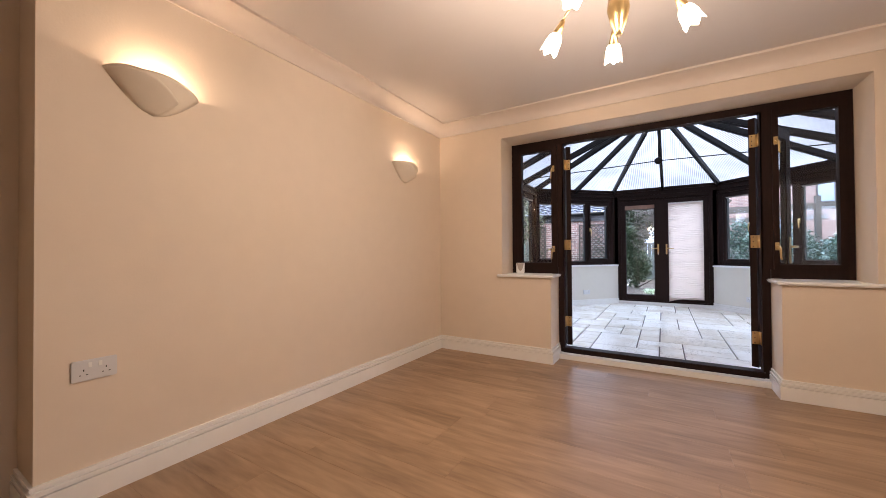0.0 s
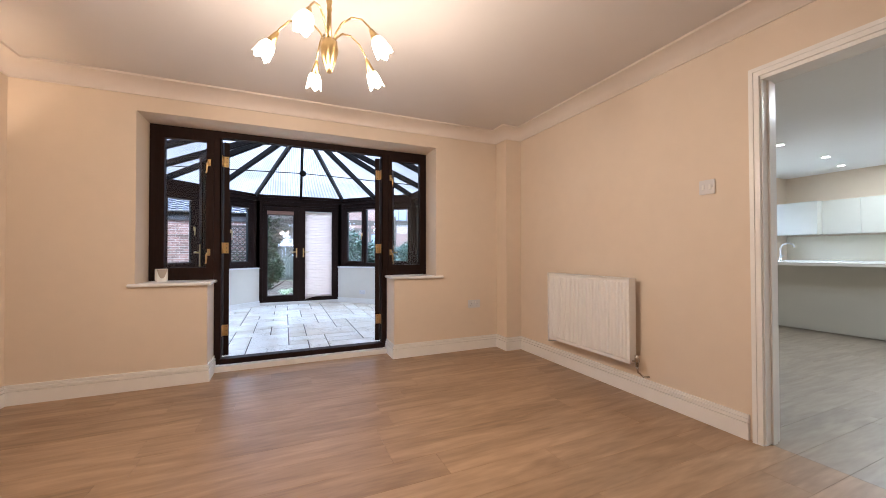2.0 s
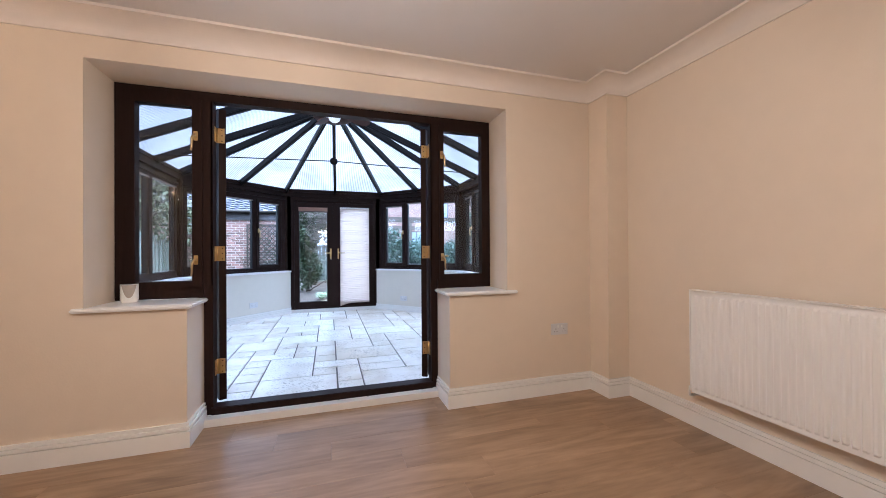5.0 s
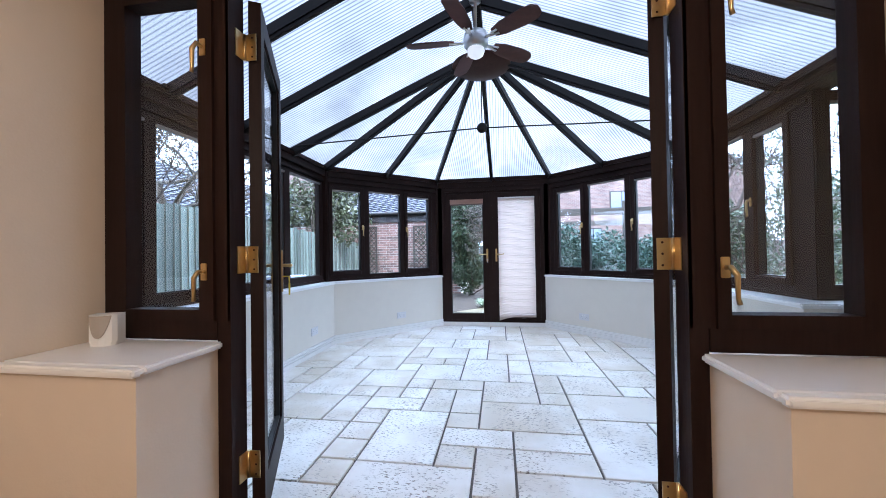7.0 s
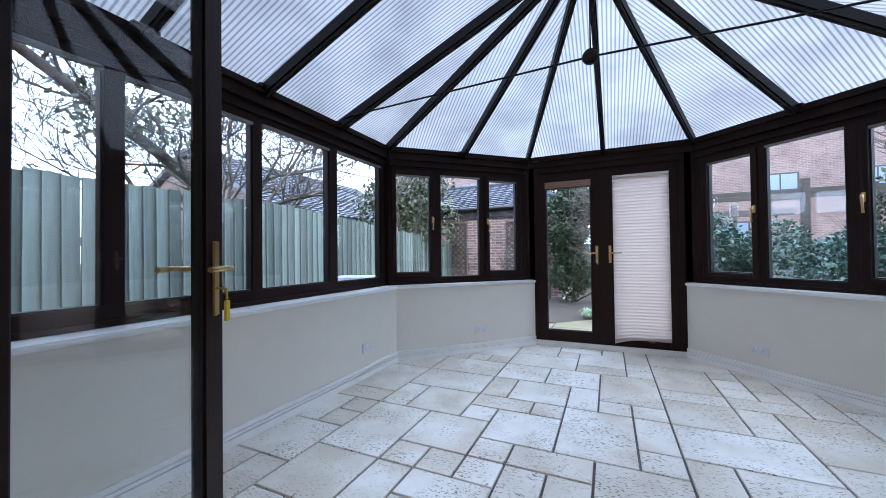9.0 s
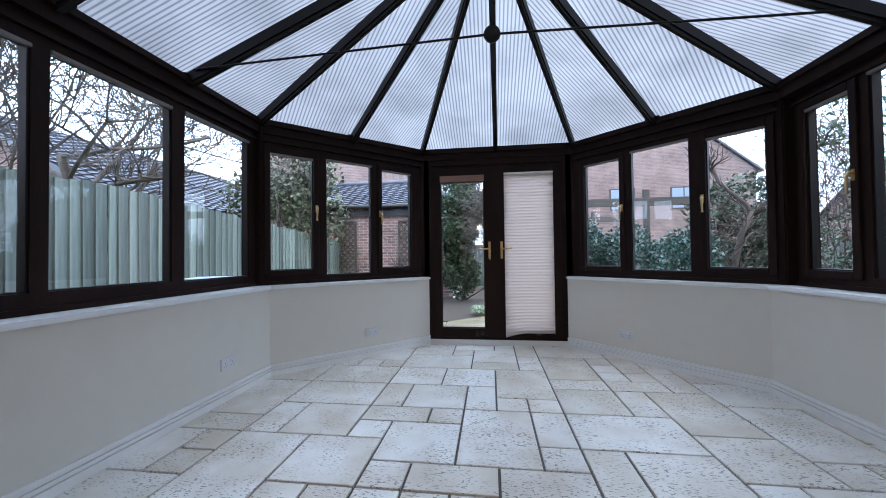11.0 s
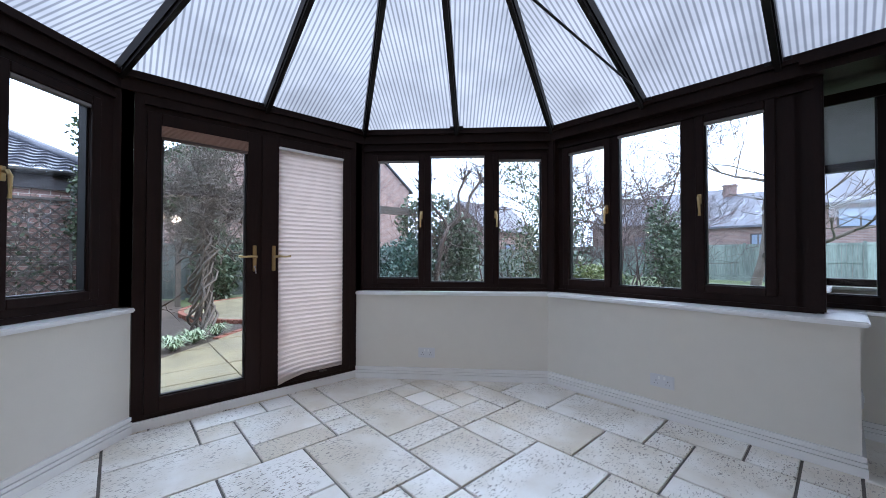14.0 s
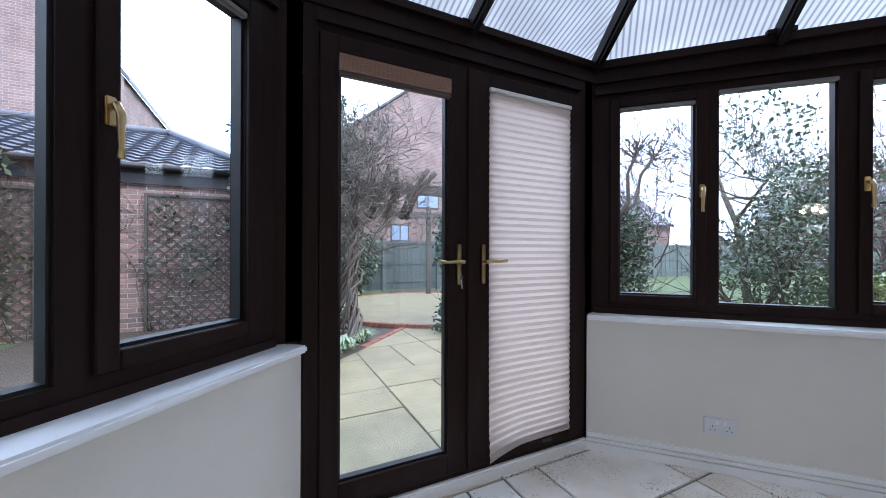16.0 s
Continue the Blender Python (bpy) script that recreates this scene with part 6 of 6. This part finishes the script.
tube(bm, [(0, 0, -0.05), (0.03, 0.02, 0.8), (0.16, 0, 1.45), (0.35, 0, 1.85)], [0.06, 0.052, 0.046, 0.04], 8)
for tip in ((0.85, -0.05, 3.0), (1.55, 0.1, 3.05), (-0.1, 0.3, 2.7)):
    bend = Vector((0.35, 0, 1.85)).lerp(Vector(tip), 0.35) + Vector((0.14, 0, -0.16))
    knee = Vector((0.35, 0, 1.85)).lerp(Vector(tip), 0.7) + Vector((-0.05, 0.03, -0.06))
    tube(bm, [(0.33, 0, 1.8), bend, knee, tip], [0.04, 0.034, 0.028, 0.036], 7)
    for k in range(16):
        limb(bm, Vector(tip) - Vector((0.1, 0, 0.12)) * rng.uniform(0, 1), rng.normal(size=3) * (0.8, 0.8, 0.5) + (0.15, 0, 0.6), rng.uniform(0.15, 0.5), 0.014, 1, rng, [], 0.4, 0.2, 3, 4, 0.006)
for k in range(12):
    limb(bm, (0.3, 0, rng.uniform(1.2, 1.85)), rng.normal(size=3) + (0, 0, 0.4), 0.7, 0.013, 2, rng, [], 0.4, 0.15, 3, 4, 0.006)
part("trunk", bm, BARKD, fruit)
leaning = thing("tree", "leaning dark trunk with thin evergreen sprays behind the fence", "tree", pose(-4.6, 9.6, GZ))
rng = np.random.default_rng(109)
bm = shape()
tube(bm, [(0, 0.4, -0.05), (0, -0.2, 0.85), (0, -1.36, 1.38), (0, -2.2, 1.93), (0, -3.05, 2.52), (0, -4.4, 3.35)], [0.09, 0.09, 0.085, 0.08, 0.07, 0.05], 8)
for k in range(14):
    limb(bm, (0, -2.2 - 2.2 * k / 13, 1.93 + 1.42 * k / 13), rng.normal(size=3) * (0.8, 0.6, 0.4) + (0, -0.3, 0.9), 0.9, 0.02, 3, rng, [], 0.4, 0.15, 3, 5, 0.005)
part("trunk", bm, BARKD, leaning)
v, f = [], []
leaves(v, f, (0.1, -3.3, 2.7), (0.5, 0.8, 0.5), 900, 0.08, rng, 0.3)
leaf_mesh("crown", v, f, LEAF_O, leaning)
tree("tree", (8.7, 10.95), 7.6, 0.09, 105, "bare slender birch with fine twigs", 5, 4, BARK, (0, 0))
tree("tree", (13.5, 9.6), 6.5, 0.11, 106, "bare spreading tree on the lawn", 5, 4, BARKD, (0, 0.1))
tree("tree", (11.2, 7.0), 7.5, 0.12, 107, "bare tree with a straight grey trunk on the lawn", 4, 4, BARK, (0, 0), None, 0.14)
tree("tree", (14.5, 12.0), 7.5, 0.10, 108, "tall bare tree by the far fence", 5, 4, BARK, (0, 0))
shrub("shrub", (2.35, 11.9), [((0, 0, 0.75), (0.66, 0.5, 0.68), 9000, 0.075)], LEAF_B, 201, "low blue-green conifer shrub", 5, 0.5)
shrub("shrub", (3.7, 11.3), [((0, 0, 0.85), (0.8, 0.6, 0.8), 10000, 0.075)], LEAF_B, 202, "rounded blue-green conifer shrub in the bed", 6, 0.6)
shrub("shrub", (5.0, 11.8), [((0, 0, 1.4), (0.9, 0.8, 1.15), 8000, 0.10)], LEAF_L, 203, "tall glossy evergreen shrub", 7, 1.3)
camellia = shrub("shrub", (5.0, 9.15), [((0, 0, 1.75), (0.85, 0.8, 0.85), 3800, 0.062), ((0.1, 0, 0.95), (0.7, 0.7, 0.5), 1300, 0.06)], LEAF_L, 204, "loose camellia bush with glossy leaves and white flowers", 12, 1.25)
rng = np.random.default_rng(214)
v, f = [], []
for c in ((-0.3, -0.55, 1.55), (-0.22, -0.6, 1.6), (-0.38, -0.5, 1.52), (0.25, -0.7, 1.2), (-0.5, -0.35, 1.9)):
    leaves(v, f, c, (0.035, 0.035, 0.03), 26, 0.05, rng, 0.1)
leaf_mesh("flowers", v, f, PETAL, camellia)
shrub("shrub", (6.6, 8.85), [((0, 0, 0.62), (0.42, 0.42, 0.38), 1800, 0.075)], LEAF_Y, 209, "small bright yellow-green evergreen bush", 6, 0.5)
shrub("shrub", (8.8, 9.6), [((0, 0, 0.45), (0.5, 0.5, 0.45), 2500, 0.11)], LEAF_L, 205, "low evergreen shrub on the lawn", 5, 0.5)
shrub("shrub", (10.6, 8.55), [((0, 0, 1.2), (0.5, 0.55, 1.15), 4500, 0.10)], LEAF_L, 206, "narrow evergreen shrub among bare stems", 6, 1.2)
twiggy((10.9, 9.7), 3.9, 10, 301, "tall many-stemmed bare shrub with fine reddish twigs")
twiggy((9.2, 10.9), 3.0, 9, 303, "many-stemmed bare shrub in the border")
twiggy((7.2, 12.6), 4.0, 9, 304, "many-stemmed bare shrub in the border")
twiggy((16.5, 10.5), 4.6, 10, 305, "broad bare shrub by the far fence")
shrub("shrub", (1.5, 17.0), [((0, 0, 1.0), (0.6, 0.4, 1.0), 3000, 0.12)], LEAF_L, 207, "evergreen shrub against the fence", 5, 1.0)
shrub("conifer", (1.45, 18.6), [((0, 0, 2.5), (0.75, 0.7, 1.6), 5000, 0.14), ((0, 0, 4.2), (0.5, 0.45, 1.1), 2600, 0.13), ((0, 0, 5.4), (0.22, 0.2, 0.75), 1200, 0.12)], LEAF_D, 208, "tall narrow conifer beyond the fence", 4, 1.5)


def house(name, x0, x1, y0, y1, eave, ridge, along, mat, label, windows=(), o=0.3):
    """A gabled brick house; windows: side, place along it, sill height, width, height."""
    h = thing(name, label, "house", pose((x0 + x1) / 2, (y0 + y1) / 2, GZ))
    w, d = (x1 - x0) / 2, (y1 - y0) / 2
    bm = shape()
    if along == "x":
        prof = [(-d, 0), (d, 0), (d, eave), (0, ridge), (-d, eave)]
        vs = [[bm.verts.new((x, y, z)) for y, z in prof] for x in (-w, w)]
    else:
        prof = [(-w, 0), (w, 0), (w, eave), (0, ridge), (-w, eave)]
        vs = [[bm.verts.new((x, y, z)) for x, z in prof] for y in (d, -d)]
    bm.faces.new(vs[0][::-1]), bm.faces.new(vs[1])
    for k in range(5):
        q = (k + 1) % 5
        bm.faces.new((vs[0][k], vs[0][q], vs[1][q], vs[1][k]))
    part("wall", bm, mat, h)
    for s in (-1, 1):
        bm = shape()
        if along == "x":
            sl = (ridge - eave) / d
            pts = [(-w - o * 0.5, s * (d + o), eave - sl * o + 0.06), (w + o * 0.5, s * (d + o), eave - sl * o + 0.06), (w + o * 0.5, 0, ridge + 0.06), (-w - o * 0.5, 0, ridge + 0.06)]
        else:
            sl = (ridge - eave) / w
            pts = [(s * (w + o), -d - o * 0.5, eave - sl * o + 0.06), (s * (w + o), d + o * 0.5, eave - sl * o + 0.06), (0, d + o * 0.5, ridge + 0.06), (0, -d - o * 0.5, ridge + 0.06)]
        a = [bm.verts.new(p) for p in pts]
        b = [bm.verts.new((p[0], p[1], p[2] + 0.12)) for p in pts]
        bm.faces.new(a), bm.faces.new(b[::-1])
        for k in range(4):
            bm.faces.new((a[k], b[k], b[(k + 1) % 4], a[(k + 1) % 4]))
        bmesh.ops.recalc_face_normals(bm, faces=bm.faces)
        part("roof", bm, TILE, h)
    for side, u, z, ww, hh in windows:
        wm = {"s": pose(u, -d - 0.001, z), "w": pose(-w - 0.001, u, z, 0, 0, -90)}[side]
        wn_ = part("window", boxes((-ww / 2, ww / 2, -0.03, 0.02, 0, hh), bevel=0.005), FARFRAME, h, "dark-framed window")
        wn_.matrix_basis = wm
        pn = part("pane", boxes((-ww / 2 + 0.07, -0.03, -0.036, -0.03, 0.07, hh - 0.07), (0.03, ww / 2 - 0.07, -0.036, -0.03, 0.07, hh - 0.07)), FARGLASS, wn_)
    return h


FARGLASS = material("far_window_glass", (0.20, 0.25, 0.33), 0.08)
FARFRAME = material("far_window_frame", (0.05, 0.04, 0.04), 0.5)
house("house", -11.3, -4.28, 20.5, 28.0, 6.3, 11.0, "y", FARBRICK, "tall pink-red brick house with a steep gable", [("s", 0.3, 6.2, 1.0, 1.1)], 0.14)
house("house", 1.0, 14.0, 25.0, 33.0, 5.5, 10.7, "y", FARBRICK, "pink-red brick house with a gable facing the garden", [("s", -0.1, 3.5, 1.3, 1.2), ("s", -1.7, 1.7, 1.0, 0.9), ("s", 3.0, 3.5, 1.3, 1.2)])
low = house("house", -12.5, -6.6, 9.8, 16.5, 2.3, 3.9, "y", FARBRICK, "low brick outbuilding with a tiled roof behind the fence")
tiled_slope("roof_tiles", (3.25, -3.5, 2.3), (3.25, 3.5, 2.3), (0, -3.5, 4.1), (0, 3.5, 4.1), low)
house("house", 20.0, 26.4, 23.6, 28.8, 3.2, 5.4, "x", FARBRICK, "low brick house with a dark tiled roof", [("s", 0, 1.0, 1.4, 1.1)])
gabled = house("house", 27.0, 34.0, 7.4, 11.3, 3.0, 5.2, "y", FARBRICK, "low pink brick house with dark tiled roof and chimney", [("w", -0.6, 1.6, 0.7, 0.9)])
part("chimney", boxes((-0.3, 0.3, 0.9, 1.6, 4.9, 5.9), (-0.35, 0.35, 0.85, 1.65, 5.9, 6.02)), FARBRICK, gabled)
house("house", 28.0, 36.0, 11.4, 19.0, 3.4, 5.8, "y", FARBRICK, "lower brick house with a long dark tiled roof", [("w", 0, 1.6, 1.2, 1.0)])
house("house", 25.0, 32.0, -5.6, 7.0, 3.8, 6.2, "y", FARBRICK, "brick house with a blue-grey roof beyond the lawn fence", [("w", 4.2, 2.55, 1.5, 0.95), ("w", -4.2, 2.55, 1.5, 0.95)])

# lean-to porch outside the side door
porch = thing("side_porch", "dark-framed lean-to porch outside the side door", "porch", pose(2.99, 4.3, 0))
bm = shape()
prism(bm, [(0.0, -0.15), (1.5, -0.15), (1.5, 1.50), (0.0, 1.50)], 2.28, 2.33)
for v in bm.verts:
    v.co.z -= 0.24 * v.co.x
part("ceiling", bm, material("porch_ceiling", (0.52, 0.54, 0.57), 0.8, grain=0.15, scale=4), porch)
part("low_wall", boxes((1.36, 1.5, -0.15, 1.4, GZ, 0.80)), PALEP, porch)
part("sill", boxes((1.22, 1.5, -0.15, 1.39, 0.80, 0.825)), SILL, porch)
bm = shape()
for y in (-0.15, 0.62, 1.33):
    box(bm, 1.40, 1.47, y, y + 0.07, 0.825, 1.97)
box(bm, 1.40, 1.47, -0.08, 1.33, 1.87, 1.97)
box(bm, 1.40, 1.47, -0.08, 1.33, 0.825, 0.89)
part("frame", bm, BROWN, porch)
part("floor", boxes((0.0, 1.36, -0.15, 1.4, GZ, -0.02)), SAND, porch)
part("end_wall", boxes((0.0, 1.5, 1.40, 1.48, GZ, 1.96)), BROWN, porch, "dark panelled end wall")
for k in range(5):
    part("batten", boxes((0.12 + k * 0.27, 0.127 + k * 0.27, 1.392, 1.40, 0.826, 1.95)), SILL, porch, "thin pale batten")
part("end_sill", boxes((0.0, 1.22, 1.25, 1.385, 0.80, 0.825)), SILL, porch)
part("rear_wall", boxes((0.0, 1.5, -0.25, -0.15, GZ, 2.3)), PALEP, porch)

# storage box by the fence
bx = thing("storage_box", "grey plastic garden storage box with a pale lid", "storage box", pose(-3.0, 8.25, GZ + 0.02, 0, 0, 20))
part("body", boxes((-0.32, 0.32, -0.28, 0.28, 0, 0.78), bevel=0.02), material("grey_plastic", (0.25, 0.28, 0.32), 0.5), bx)
bm = shape()
prism(bm, [(-0.36, -0.32), (0.36, -0.32), (0.36, 0.32), (-0.36, 0.32)], 0.78, 0.92)
bevelled(bm, 0.06, 4)
part("lid", bm, material("pale_blue_plastic", (0.55, 0.62, 0.75), 0.4, grain=0.1, scale=6), bx)

# ---------------------------------------------------------------- floors, piece by piece
deck = thing("floor_planks", "warm oak laminate planks with a low sheen", "floor", kind="structure")
# the kitchen's white light is put into these planks' colour
deck2 = thing("floor_planks", "oak laminate planks, greyed for the white kitchen light", "floor", kind="structure")
rng = np.random.default_rng(9)
PW, PL = 0.192, 1.285


def planks(parent, x0, x1, y0, y1, mat, top):
    me = {}
    y = y0
    row = 0
    while y < y1 - 0.01:
        ya, yb = y + 0.0003, min(y + PW, y1) - 0.0003
        x = x0 - rng.uniform(0.1, 1.2)
        while x < x1:
            xa, xb = max(x, x0) + 0.0003, min(x + PL, x1) - 0.0003
            if xb - xa > 0.02:
                bm = shape()
                w, l = (yb - ya) / 2, (xb - xa) / 2
                c = 0.0009
                lo = [bm.verts.new((sx * l, sy * w, -0.012)) for sx, sy in ((-1, -1), (1, -1), (1, 1), (-1, 1))]
                mi = [bm.verts.new((sx * l, sy * w, -c)) for sx, sy in ((-1, -1), (1, -1), (1, 1), (-1, 1))]
                hi = [bm.verts.new((sx * (l - c), sy * (w - c), 0)) for sx, sy in ((-1, -1), (1, -1), (1, 1), (-1, 1))]
                for a, b in ((lo, mi), (mi, hi)):
                    for k in range(4):
                        bm.faces.new((a[k], a[(k + 1) % 4], b[(k + 1) % 4], b[k]))
                bm.faces.new(hi)
                o = part("plank", bm, mat, parent)
                o.location = ((xa + xb) / 2, (ya + yb) / 2, top)
            x += PL
        y += PW
        row += 1


planks(deck, -2.15, 2.45, -2.2, 4.028, PLANK, 0.0)
planks(deck2, 2.45, 8.45, -2.2, 3.80, PLANK_COOL, 0.0)
tiles = thing("floor_tiles", "tumbled cream travertine tiles in mixed sizes", "floor", kind="structure")
LAID = [(9, 10, 2, 3), (11, 11, 1, 2), (11, 10, 1, 1), (7, 10, 2, 2), (8, 12, 1, 1), (6, 12, 2, 1), (6, 11, 1, 1), (5, 9, 2, 2), (4, 11, 2, 2), (7, 13, 2, 2), (9, 13, 1, 2), (10, 14, 2, 3), (10, 13, 1, 1), (11, 13, 1, 1), (12, 11, 3, 2), (12, 9, 1, 2), (13, 9, 2, 2), (10, 8, 2, 2), (8, 9, 2, 1), (7, 9, 1, 1), (12, 13, 2, 2), (15, 10, 2, 2)]
INSIDE = [(-1.66, 4.138), (2.87, 4.138), (2.87, 6.6), (1.10, 8.47), (-0.47, 8.47), (-1.66, 7.22)]
for x0, y0, x1, y1 in packed(0.065 - 9 * 0.2135, 6.07 - 10 * 0.2135, 23, 22, 0.2135, [(3, 2), (2, 3), (2, 2), (2, 2), (2, 1), (1, 2), (3, 2), (1, 1)], 14, LAID):
    g = 0.0066
    plan = clip_poly([(x0 + g, y0 + g), (x1 - g, y0 + g), (x1 - g, y1 - g), (x0 + g, y1 - g)], INSIDE)
    if len(plan) < 3 or (x0 > 2.40 and y0 > 5.55):
        continue
    slab("tile", plan, -0.012, 0.0, TRAV, tiles, rng, 0.004, 0.0006)
